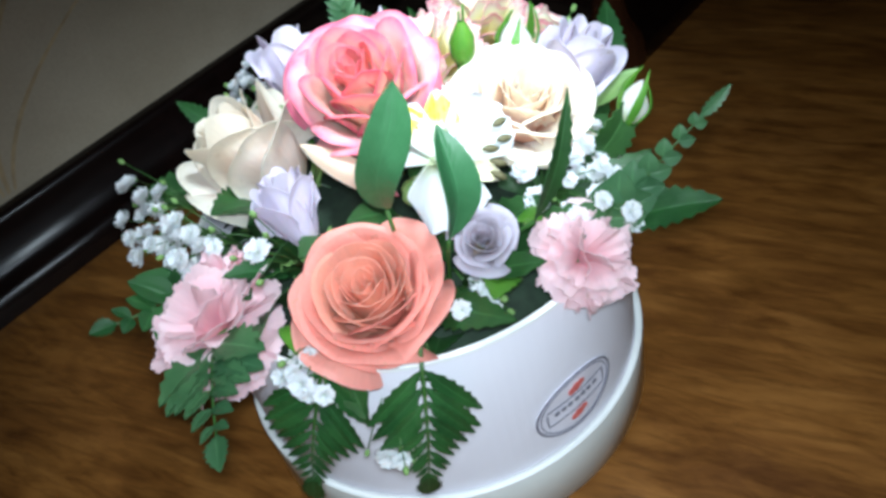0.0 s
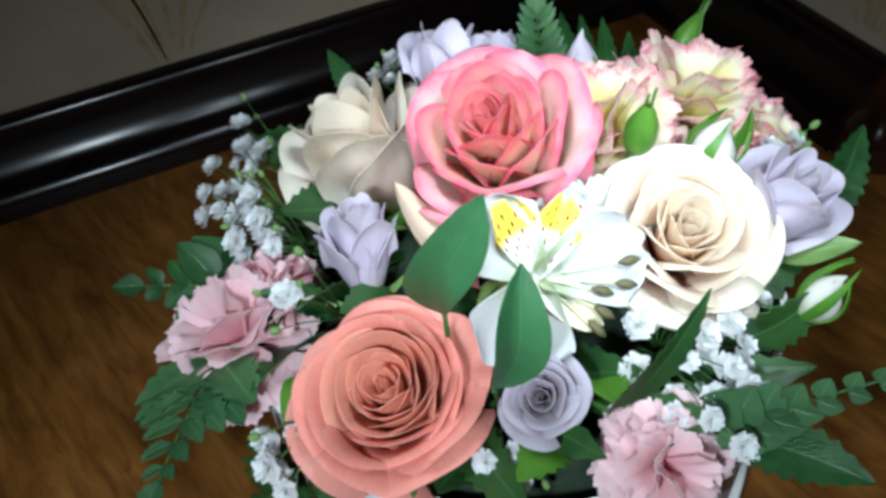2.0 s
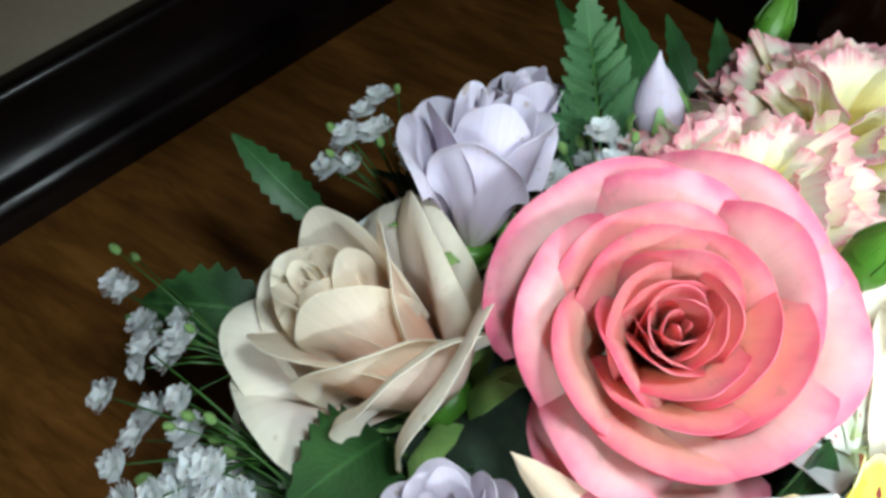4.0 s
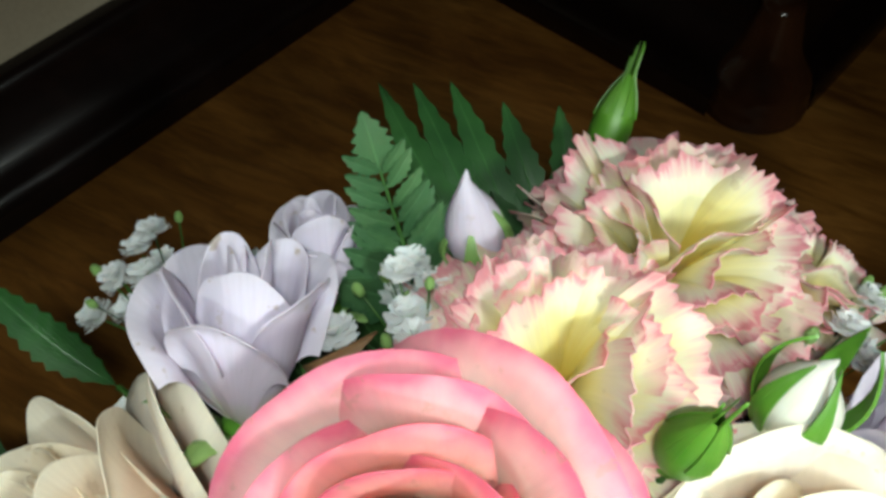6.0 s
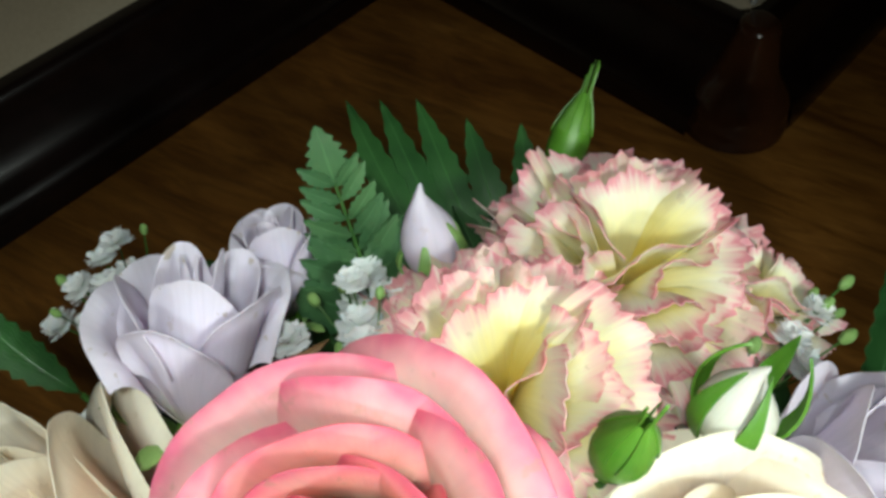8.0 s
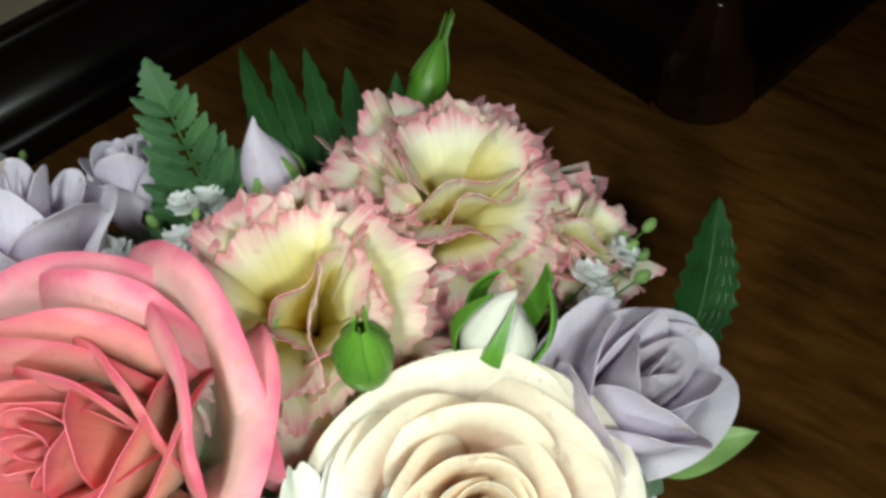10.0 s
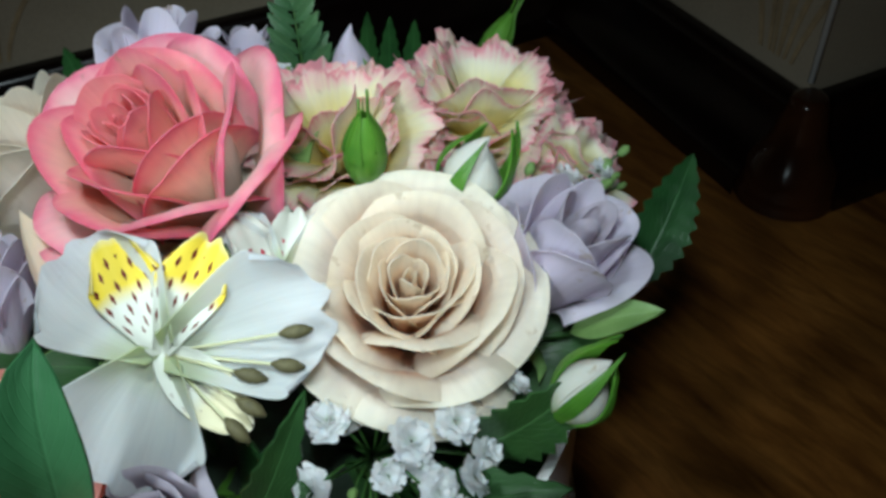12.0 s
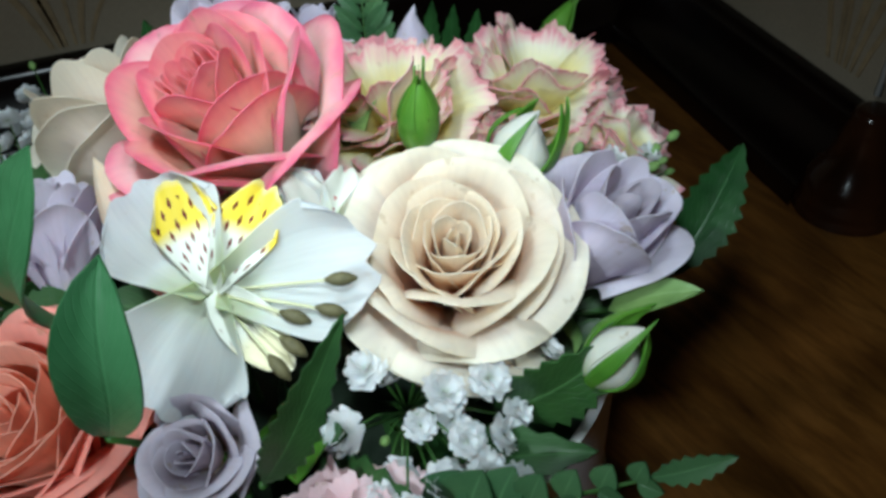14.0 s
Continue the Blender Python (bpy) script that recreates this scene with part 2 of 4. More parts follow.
def plain(name, colour, rough=0.5, spread=0.15, scale=40.0, metal=0.0, bump=0.2):
    m, nt, bsdf, out = nodes_of(name)
    coord = nt.nodes.new("ShaderNodeTexCoord")
    n = noise_of(nt, coord.outputs["Object"], scale, 5.0, 0.6)
    lo, hi = tuple(c * (1 - spread) for c in colour), tuple(min(1, c * (1 + spread)) for c in colour)
    link(nt, ramp(nt, [(0.3, lo), (0.7, hi)], n).outputs["Color"], bsdf.inputs["Base Color"])
    bsdf.inputs["Roughness"].default_value, bsdf.inputs["Metallic"].default_value = rough, metal
    b = add(nt, "ShaderNodeBump", Strength=bump, Distance=0.0008)
    link(nt, n, b.inputs["Height"])
    link(nt, b.outputs[0], bsdf.inputs["Normal"])
    return m


def floor_material():
    m, nt, bsdf, out = nodes_of("wood_floor")
    coord = nt.nodes.new("ShaderNodeTexCoord")
    spin = nt.nodes.new("ShaderNodeMapping")
    spin.inputs["Rotation"].default_value = (0, 0, radians(-14))
    link(nt, coord.outputs["Object"], spin.inputs["Vector"])
    place = spin.outputs[0]
    grain = noise_of(nt, scaled(nt, place, 20, 120, 9), 1.0, 6.0, 0.7, 0.7)
    figure = noise_of(nt, scaled(nt, place, 6, 20, 5), 1.0, 5.0, 0.65, 1.8)
    broad = noise_of(nt, scaled(nt, place, 2.5, 7, 2.5), 1.0, 2.0)
    rings = nt.nodes.new("ShaderNodeTexWave")
    rings.wave_type, rings.bands_direction = "BANDS", "Y"
    for key, val in (("Scale", 6.0), ("Distortion", 14.0), ("Detail", 3.0), ("Detail Scale", 1.2)):
        rings.inputs[key].default_value = val
    link(nt, scaled(nt, place, 0.7, 1.6, 1), rings.inputs["Vector"])
    colour = ramp(nt, [(0.25, (0.110, 0.040, 0.007)), (0.5, (0.215, 0.090, 0.017)), (0.78, (0.310, 0.142, 0.034))], figure).outputs["Color"]
    colour = mixed(nt, colour, ramp(nt, [(0.32, (0.42, 0.36, 0.30)), (0.58, (1.1, 1.1, 1.05))], grain).outputs["Color"], 0.75, "MULTIPLY")
    colour = mixed(nt, colour, ramp(nt, [(0.0, (0.72, 0.66, 0.6)), (0.5, (1, 1, 1))], rings.outputs["Fac"]).outputs["Color"], 0.5, "MULTIPLY")
    colour = mixed(nt, colour, ramp(nt, [(0.3, (0.7, 0.66, 0.62)), (0.7, (1.1, 1.08, 1.0))], broad).outputs["Color"], 0.8, "MULTIPLY")
    knots = nt.nodes.new("ShaderNodeTexVoronoi")
    knots.inputs["Scale"].default_value = 1.0
    link(nt, scaled(nt, place, 3.1, 6.2, 1), knots.inputs["Vector"])
    spot = ramp(nt, [(0.02, (1, 1, 1)), (0.09, (0, 0, 0))], knots.outputs["Distance"]).outputs["Color"]
    colour = mixed(nt, colour, (0.035, 0.012, 0.004), maths(nt, "MULTIPLY", spot, 0.75))
    link(nt, colour, bsdf.inputs["Base Color"])
    link(nt, ramp(nt, [(0.3, (0.42,) * 3), (0.7, (0.56,) * 3)], grain).outputs["Color"], bsdf.inputs["Roughness"])
    bsdf.inputs["Specular IOR Level"].default_value = 0.35
    b = add(nt, "ShaderNodeBump", Strength=0.25, Distance=0.0006)
    link(nt, grain, b.inputs["Height"])
    link(nt, b.outputs[0], bsdf.inputs["Normal"])
    return m


def wallpaper_material():
    m, nt, bsdf, out = nodes_of("beige_wallpaper")
    coord = nt.nodes.new("ShaderNodeTexCoord")
    fine = noise_of(nt, coord.outputs["Object"], 420.0, 3.0)
    wide = noise_of(nt, coord.outputs["Object"], 7.0, 3.0)
    colour = ramp(nt, [(0.3, (0.36, 0.30, 0.21)), (0.7, (0.46, 0.39, 0.285))], wide).outputs["Color"]
    colour = mixed(nt, colour, ramp(nt, [(0.35, (0.88, 0.88, 0.88)), (0.65, (1, 1, 1))], fine).outputs["Color"], 0.7, "MULTIPLY")
    link(nt, colour, bsdf.inputs["Base Color"])
    bsdf.inputs["Roughness"].default_value = 0.75
    b = add(nt, "ShaderNodeBump", Strength=0.3, Distance=0.0006)
    link(nt, fine, b.inputs["Height"])
    link(nt, b.outputs[0], bsdf.inputs["Normal"])
    return m


def board_material():
    """Box card: pale lilac with fine ribs running round it."""
    m, nt, bsdf, out = nodes_of("ribbed_card")
    coord = nt.nodes.new("ShaderNodeTexCoord")
    sep = nt.nodes.new("ShaderNodeSeparateXYZ")
    link(nt, coord.outputs["Object"], sep.inputs[0])
    rib = maths(nt, "SINE", maths(nt, "MULTIPLY", sep.outputs["Z"], 2 * math.pi / 0.0016))
    fade = noise_of(nt, coord.outputs["Object"], 18.0, 2.0)
    strip = maths(nt, "MULTIPLY", rib, fade)
    colour = ramp(nt, [(0.25, (0.74, 0.71, 0.79)), (0.6, (0.86, 0.84, 0.90))], maths(nt, "ADD", maths(nt, "MULTIPLY", strip, 0.45), 0.5)).outputs["Color"]
    link(nt, colour, bsdf.inputs["Base Color"])
    bsdf.inputs["Roughness"].default_value = 0.6
    b = add(nt, "ShaderNodeBump", Strength=0.4, Distance=0.0004)
    link(nt, strip, b.inputs["Height"])
    link(nt, b.outputs[0], bsdf.inputs["Normal"])
    return m


FLOOR = floor_material()
WALLPAPER = wallpaper_material()
BOARD = board_material()
LID_CARD = plain("lid_card", (0.80, 0.84, 0.81), 0.45, 0.06, 30.0)
LID_EDGE = plain("lid_edge", (0.84, 0.85, 0.83), 0.4, 0.04, 30.0)
SKIRTING = plain("dark_skirting", (0.006, 0.003, 0.0025), 0.22, 0.3, 60.0, bump=0.02)
SKIRTING.node_tree.nodes["Principled BSDF"].inputs["Specular IOR Level"].default_value = 0.4
CAP = plain("brown_corner_cap", (0.034, 0.012, 0.005), 0.16, 0.2, 40.0, bump=0.03)
STROKE = plain("ochre_stroke", (0.40, 0.30, 0.17), 0.75, 0.25, 60.0)
INK = plain("dark_ink", (0.14, 0.14, 0.19), 0.5, 0.1)
RED_INK = plain("red_ink", (0.62, 0.14, 0.12), 0.5, 0.2, 200.0)
STICKER = plain("sticker_paper", (0.76, 0.735, 0.81), 0.45, 0.04)
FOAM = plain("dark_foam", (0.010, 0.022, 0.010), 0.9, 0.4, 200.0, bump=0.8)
ANTHER = plain("olive_anther", (0.085, 0.075, 0.030), 0.7, 0.3, 600.0)
FILAMENT = plain("pale_filament", (0.50, 0.50, 0.30), 0.5, 0.1)
CEILING = plain("ceiling_paint", (0.7, 0.68, 0.64), 0.8, 0.05)
BROWN_DRY = plain("dry_brown", (0.16, 0.085, 0.035), 0.7, 0.3, 200.0)


# ---------------------------------------------------------------- mesh tools
def link_mesh(name, me, material, parent=None, label="", smooth=True):
    ob = new(name, me)
    me.materials.append(material)
    if smooth:
        me.polygons.foreach_set("use_smooth", [True] * len(me.polygons))
    if parent is not None:
        ob.parent = parent
    return tagged(ob, label)


def thing(name, label, category, group="", at=(0, 0, 0)):
    ob = new(name)
    ob.empty_display_size = 0.01
    ob.location = at
    return tagged(ob, label, category, group)


def sheet(name, rows, thick):
    """A thin closed shell over a grid of points; UV: across, along."""
    nv, nu = len(rows), len(rows[0])
    p = np.array([[tuple(q) for q in row] for row in rows])
    du, dv = np.gradient(p, axis=1), np.gradient(p, axis=0)
    n = np.cross(du, dv)
    n /= np.linalg.norm(n, axis=2, keepdims=True) + 1e-12
    pts = np.concatenate([(p + n * thick / 2).reshape(-1, 3), (p - n * thick / 2).reshape(-1, 3)])
    low, faces = nv * nu, []
    for j in range(nv - 1):
        for i in range(nu - 1):
            a, b, c, d = j * nu + i, j * nu + i + 1, (j + 1) * nu + i + 1, (j + 1) * nu + i
            faces += [(a, b, c, d), (low + d, low + c, low + b, low + a)]
    ring = [i for i in range(nu)] + [j * nu + nu - 1 for j in range(1, nv)] + [(nv - 1) * nu + i for i in range(nu - 2, -1, -1)] + [j * nu for j in range(nv - 2, 0, -1)]
    for a, b in zip(ring, ring[1:] + ring[:1]):
        faces.append((b, a, low + a, low + b))
    me = bpy.data.meshes.new(name)
    me.from_pydata([tuple(q) for q in pts], [], faces)
    rim = set(ring) | {low + a for a in ring}
    crisp = me.attributes.new("sharp_edge", "BOOLEAN", "EDGE")
    ends = np.empty(len(me.edges) * 2, dtype=int)
    me.edges.foreach_get("vertices", ends)
    order = {a: k for k, a in enumerate(ring)}
    flags = []
    for a, b in ends.reshape(-1, 2):
        near = a in rim and b in rim and (a < low) == (b < low)
        gap = abs(order[int(a) % low] - order[int(b) % low]) if near else 0
        flags.append(near and gap in (1, len(ring) - 1))
    crisp.data.foreach_set("value", flags)
    uv = me.uv_layers.new(name="uv")
    at = np.empty(len(me.loops), dtype=int)
    me.loops.foreach_get("vertex_index", at)
    at = at % low
    uv.data.foreach_set("uv", np.stack([(at % nu) / (nu - 1), (at // nu) / (nv - 1)], 1).ravel())
    return me


def lathe(name, profile, segments=64, start=0.0, turn=2 * math.pi):
    """A surface of revolution about z from (radius, height) pairs."""
    full = abs(turn - 2 * math.pi) < 1e-6
    cols = segments if full else segments + 1
    pts = [(r * math.cos(start + turn * i / segments), r * math.sin(start + turn * i / segments), z) for i in range(cols) for r, z in profile]
    n, faces = len(profile), []
    for i in range(segments):
        j = (i + 1) % cols
        for k in range(n - 1):
            faces.append((i * n + k, j * n + k, j * n + k + 1, i * n + k + 1))
    me = bpy.data.meshes.new(name)
    me.from_pydata(pts, [], faces)
    return me


def tube(name, points, radii, sides=8):
    """A tapered tube along points."""
    pts, faces = [], []
    points = [Vector(q) for q in points]
    for i, q in enumerate(points):
        d = (points[min(i + 1, len(points) - 1)] - points[max(i - 1, 0)]).normalized()
        a = d.orthogonal().normalized()
        b = d.cross(a)
        r = radii[i] if hasattr(radii, "__len__") else radii
        pts += [tuple(q + r * (math.cos(2 * math.pi * k / sides) * a + math.sin(2 * math.pi * k / sides) * b)) for k in range(sides)]
    for i in range(len(points) - 1):
        for k in range(sides):
            l = (k + 1) % sides
            faces.append((i * sides + k, i * sides + l, (i + 1) * sides + l, (i + 1) * sides + k))
    faces += [tuple(range(sides))[::-1], tuple(range((len(points) - 1) * sides, len(points) * sides))]
    me = bpy.data.meshes.new(name)
    me.from_pydata(pts, [], faces)
    return me


def facing(at, axis, twist=0.0):
    """A pose at a point whose z runs along axis."""
    turn = Vector(axis).to_track_quat("Z", "Y").to_matrix().to_4x4()
    return Matrix.Translation(at) @ turn @ Matrix.Rotation(radians(twist), 4, "Z")


# ---------------------------------------------------------------- the room
X_LEFT, Y_RIGHT, X_TURN = -0.789 * K, 0.753 * K, -0.451 * K      # wall faces
FAR_X, FAR_Y, HIGH = 2.6, 2.4, 2.5
NEAR_X, NEAR_Y = X_LEFT, -2.2


def box_mesh(name, lo, hi):
    bm = bmesh.new()
    bmesh.ops.create_cube(bm, size=1.0)
    for v in bm.verts:
        v.co = Vector([(a + b) / 2 + c * (b - a) for a, b, c in zip(lo, hi, v.co)])
    me = bpy.data.meshes.new(name)
    bm.to_mesh(me)
    bm.free()
    return me


def structure(name, me, material, label, category, smooth=False):
    return tagged(link_mesh(name, me, material, None, label, smooth), label, category, kind="structure")


structure("floor", box_mesh("floor", (X_LEFT - 0.2, NEAR_Y - 0.2, -0.1), (FAR_X + 0.2, FAR_Y + 0.2, 0.0)), FLOOR, "brown wood-grain floor with dark knots", "floor")
structure("wall_west", box_mesh("wall_west", (X_LEFT - 0.15, NEAR_Y, 0.0), (X_LEFT, Y_RIGHT, HIGH)), WALLPAPER, "beige wallpapered wall with ochre strokes", "wall")
structure("wall_block", box_mesh("wall_block", (X_LEFT - 0.15, Y_RIGHT, 0.0), (X_TURN, FAR_Y, HIGH)), WALLPAPER, "beige wallpapered wall with a projecting corner", "wall")
structure("wall_north", box_mesh("wall_north", (X_TURN, FAR_Y, 0.0), (FAR_X, FAR_Y + 0.15, HIGH)), WALLPAPER, "plain beige far wall of the room", "wall")
structure("wall_east", box_mesh("wall_east", (FAR_X, NEAR_Y, 0.0), (FAR_X + 0.15, FAR_Y, HIGH)), WALLPAPER, "plain beige wall behind the camera", "wall")
structure("wall_south", box_mesh("wall_south", (X_LEFT - 0.15, NEAR_Y - 0.15, 0.0), (FAR_X + 0.15, NEAR_Y, HIGH)), WALLPAPER, "plain beige wall closing the room", "wall")
structure("ceiling", box_mesh("ceiling", (X_LEFT - 0.15, NEAR_Y - 0.15, HIGH), (FAR_X + 0.15, FAR_Y + 0.15, HIGH + 0.1)), CEILING, "plain white ceiling", "ceiling")

# skirting: glossy dark moulding with a rounded top and a rounded foot
HS = 0.079 * K
PROFILE = [(0.0, 1.0), (0.10, 1.0), (0.20, 0.985), (0.27, 0.94), (0.30, 0.88), (0.32, 0.80), (0.38, 0.70), (0.46, 0.58), (0.56, 0.46), (0.68, 0.38),
           (0.82, 0.34), (0.92, 0.29), (0.98, 0.21), (1.0, 0.12), (0.99, 0.0)]
DEPTH = 0.050 * K


def skirting(name, a, b, outward, label):
    """A moulding from a to b on the wall face, standing out along outward."""
    pts, faces, n = [], [], len(PROFILE)
    for end in (a, b):
        for d, h in PROFILE:
            pts.append((end[0] + outward[0] * d * DEPTH, end[1] + outward[1] * d * DEPTH, h * HS))
    for k in range(n - 1):
        faces.append((k, k + 1, n + k + 1, n + k))
    me = bpy.data.meshes.new(name)
    me.from_pydata(pts, [], faces)
    return structure(name, me, SKIRTING, label, "skirting board", True)


E2 = 0.002
skirting("baseboard_west", (X_LEFT + E2, NEAR_Y), (X_LEFT + E2, Y_RIGHT), (1, 0), "glossy dark brown skirting board along the wall")
skirting("baseboard_north", (X_LEFT, Y_RIGHT - E2), (X_TURN, Y_RIGHT - E2), (0, -1), "glossy dark brown skirting board along the wall")
skirting("baseboard_turn", (X_TURN + E2, Y_RIGHT), (X_TURN + E2, FAR_Y), (1, 0), "glossy dark brown skirting board round the corner")

# bell-shaped cap over the projecting corner of the skirting
bell = [(0.0, 1.10), (0.22, 1.10), (0.32, 1.08), (0.37, 1.03), (0.38, 0.97), (0.42, 0.90), (0.46, 0.82), (0.49, 0.73), (0.54, 0.64), (0.62, 0.55), (0.73, 0.46),
        (0.84, 0.38), (0.92, 0.30), (0.96, 0.22), (0.96, 0.15), (1.0, 0.13), (1.0, 0.0)]
cap_at = (-0.437 * K, 0.741 * K, 0.0)
corner_cap = thing("skirting_cap", "glossy brown bell-shaped cap on the skirting's outer corner", "corner cap", at=cap_at)
corner_cap["kind"] = "structure"
link_mesh("cap_body", lathe("cap_body", [(r * 0.039 * K, h * HS) for r, h in bell], 72), CAP, corner_cap)
inner_cap = thing("skirting_inner_cap", "glossy brown inner corner piece of the skirting", "corner cap", at=(X_LEFT, Y_RIGHT, 0.0))
inner_cap["kind"] = "structure"
link_mesh("cap_body", lathe("cap_body", [(r * 0.060 * K, h * HS) for r, h in bell], 48), CAP, inner_cap)

# a bead of plastic on the wall's projecting edge
structure("corner_trim", tube("corner_trim", [(X_TURN, Y_RIGHT, HS * 1.1), (X_TURN, Y_RIGHT, 1.2), (X_TURN, Y_RIGHT, HIGH)], 0.0022, 10), LID_EDGE, "pale plastic bead on the wall's edge", "trim", True)


def stroke(start, bend, end, width, plane):
    """One brushed stroke of the wallpaper's pattern, tapering to its tip, on a wall plane."""
    rows = []
    for j in range(15):
        t = j / 14
        q = (1 - t) ** 2 * Vector(start) + 2 * t * (1 - t) * Vector(bend) + t * t * Vector(end)
        w = width * (0.25 + 0.75 * math.sin(math.pi * min(1, t * 0.9 + 0.08)))
        rows.append([(q.x + s * w / 2, q.y) for s in (-1, -0.33, 0.33, 1)])
    if plane == "west":
        return [[Vector((X_LEFT + 0.0008, a, b)) for a, b in row] for row in rows]
    return [[Vector((a, Y_RIGHT - 0.0008, b)) for a, b in row] for row in rows]


rng = random.Random(5)
for plane, root in (("west", (0.17, HS + 0.004)), ("west", (-0.16, HS + 0.03)), ("north", (-0.415, HS + 0.01))):
    spray = thing("wallpaper_spray", "ochre brush-stroke spray printed on beige wallpaper", "wallpaper pattern", "wallpaper sprays")
    spray["kind"] = "structure"
    for i in range(6):
        lean = (i - 2.5) * 0.055 + rng.uniform(-0.015, 0.015)
        high = rng.uniform(0.14, 0.26)
        start = (root[0] + lean * 0.10, root[1], 0)
        bend = (root[0] + lean * 0.3, root[1] + high * 0.55, 0)
        end = (root[0] + lean * 1.6, root[1] + high, 0)
        link_mesh("stroke", sheet("stroke", stroke(start, bend, end, rng.uniform(0.004, 0.009), plane), 0.0006), STROKE, spray)

# ---------------------------------------------------------------- the hat box
BX, BY = -0.3247 * K, 0.3065 * K
R_LID, H_LID, R_BOX, H_BOX = 0.1459 * K, 0.050 * K, 0.1410 * K, 0.174 * K
hatbox = thing("hat_box", "round pale lilac card hat box standing in its white lid", "gift box", at=(BX, BY, 0))
wall = [(0.0, 0.004), (R_BOX, 0.004), (R_BOX, H_BOX - 0.001), (R_BOX - 0.0006, H_BOX), (R_BOX - 0.0018, H_BOX), (R_BOX - 0.0024, H_BOX - 0.001), (R_BOX - 0.0024, 0.006), (0.0, 0.006)]
link_mesh("body", lathe("body", wall, 128), BOARD, hatbox, "pale lilac card side with fine ribs", False)
lid = [(0.0, 0.0), (R_LID - 0.001, 0.0), (R_LID, 0.001), (R_LID, H_LID - 0.0025), (R_LID - 0.0003, H_LID - 0.001)]
link_mesh("lid", lathe("lid", lid, 128), LID_CARD, hatbox, "pale grey-green card lid under the box", True)
edge = [(R_LID - 0.0002, H_LID - 0.0032), (R_LID + 0.0004, H_LID - 0.0022), (R_LID + 0.0003, H_LID - 0.0004), (R_LID - 0.0008, H_LID), (R_LID - 0.0036, H_LID), (R_LID - 0.0040, H_LID - 0.004)]
link_mesh("lid_rim", lathe("lid_rim", edge, 128), LID_EDGE, hatbox, "white turned edge of the lid", True)
link_mesh("rim", lathe("rim", [(R_BOX + 0.0003, H_BOX - 0.0016), (R_BOX + 0.0004, H_BOX + 0.0002), (R_BOX - 0.0026, H_BOX + 0.0004), (R_BOX - 0.0028, H_BOX - 0.0016)], 128), LID_EDGE, hatbox, "white cut edge of the card", False)


def on_box(angle, z, out):
    return Vector(((R_BOX + out) * math.cos(angle), (R_BOX + out) * math.sin(angle), z))


def oval_band(name, a0, z0, wa, hz, inner, out, n=72):
    """A flat oval ring bent round the box; inner 0 gives a full oval."""
    rows = []
    for k in (1.0, inner):
        rows.append([on_box(a0 + wa * k * math.cos(2 * math.pi * i / n), z0 + hz * k * math.sin(2 * math.pi * i / n), out) for i in range(n + 1)])
    return sheet(name, rows, 0.0003)


LA, LZ = math.atan2(0.276 - 0.3065, -0.186 + 0.3247) + 0.03, 0.085 * K
sticker = thing("box_sticker", "oval printed label with red blossoms on the box", "label", at=(BX, BY, 0))
WA, HZ = 0.0275 / R_BOX, 0.0205
link_mesh("paper", oval_band("paper", LA, LZ, WA, HZ, 0.02, 0.0006), STICKER, sticker)
link_mesh("outer_ring", oval_band("outer_ring", LA, LZ, WA, HZ, 0.955, 0.0010), INK, sticker, "thin dark oval ring")
link_mesh("inner_ring", oval_band("inner_ring", LA, LZ, WA * 0.9, HZ * 0.9, 0.975, 0.0010), INK, sticker, "thin dark oval ring")


def bar(name, a, z, wa, hz, material, out=0.0011):
    rows = [[on_box(LA + a + wa * s, LZ + z + hz * t, out) for s in (-1, -0.5, 0, 0.5, 1)] for t in (-1, 1)]
    link_mesh(name, sheet(name, rows, 0.0003), material, sticker, "", False)


for z in (-0.0058, 0.0058):
    bar("banner_line", 0, z, WA * 0.74, 0.0003, INK)
for a in (-0.74, 0.74):
    bar("banner_end", WA * a, 0, WA * 0.015, 0.0042, INK)
for i, a in enumerate((-0.52, -0.36, -0.2, -0.02, 0.14, 0.3, 0.48)):
    bar("text_bar", WA * a, 0.0012, WA * 0.055, 0.0011, INK)
for z in (0.0105, -0.0105):
    for da, dz, s in ((0.0, 0.0, 1.0), (0.13, 0.001, 0.7), (-0.12, -0.0008, 0.75)):
        me = oval_band("blossom", LA + WA * da, LZ + z + dz, 0.0034 / R_BOX * s, 0.0030 * s, 0.05, 0.0011, 14)
        link_mesh("blossom", me, RED_INK, sticker)

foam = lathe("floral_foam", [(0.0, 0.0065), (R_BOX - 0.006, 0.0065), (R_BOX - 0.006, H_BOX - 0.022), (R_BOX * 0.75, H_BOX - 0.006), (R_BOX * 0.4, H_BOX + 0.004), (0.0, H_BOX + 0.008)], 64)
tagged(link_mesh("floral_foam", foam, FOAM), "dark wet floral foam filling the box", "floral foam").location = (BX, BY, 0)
FOAM_TOP = H_BOX - 0.012


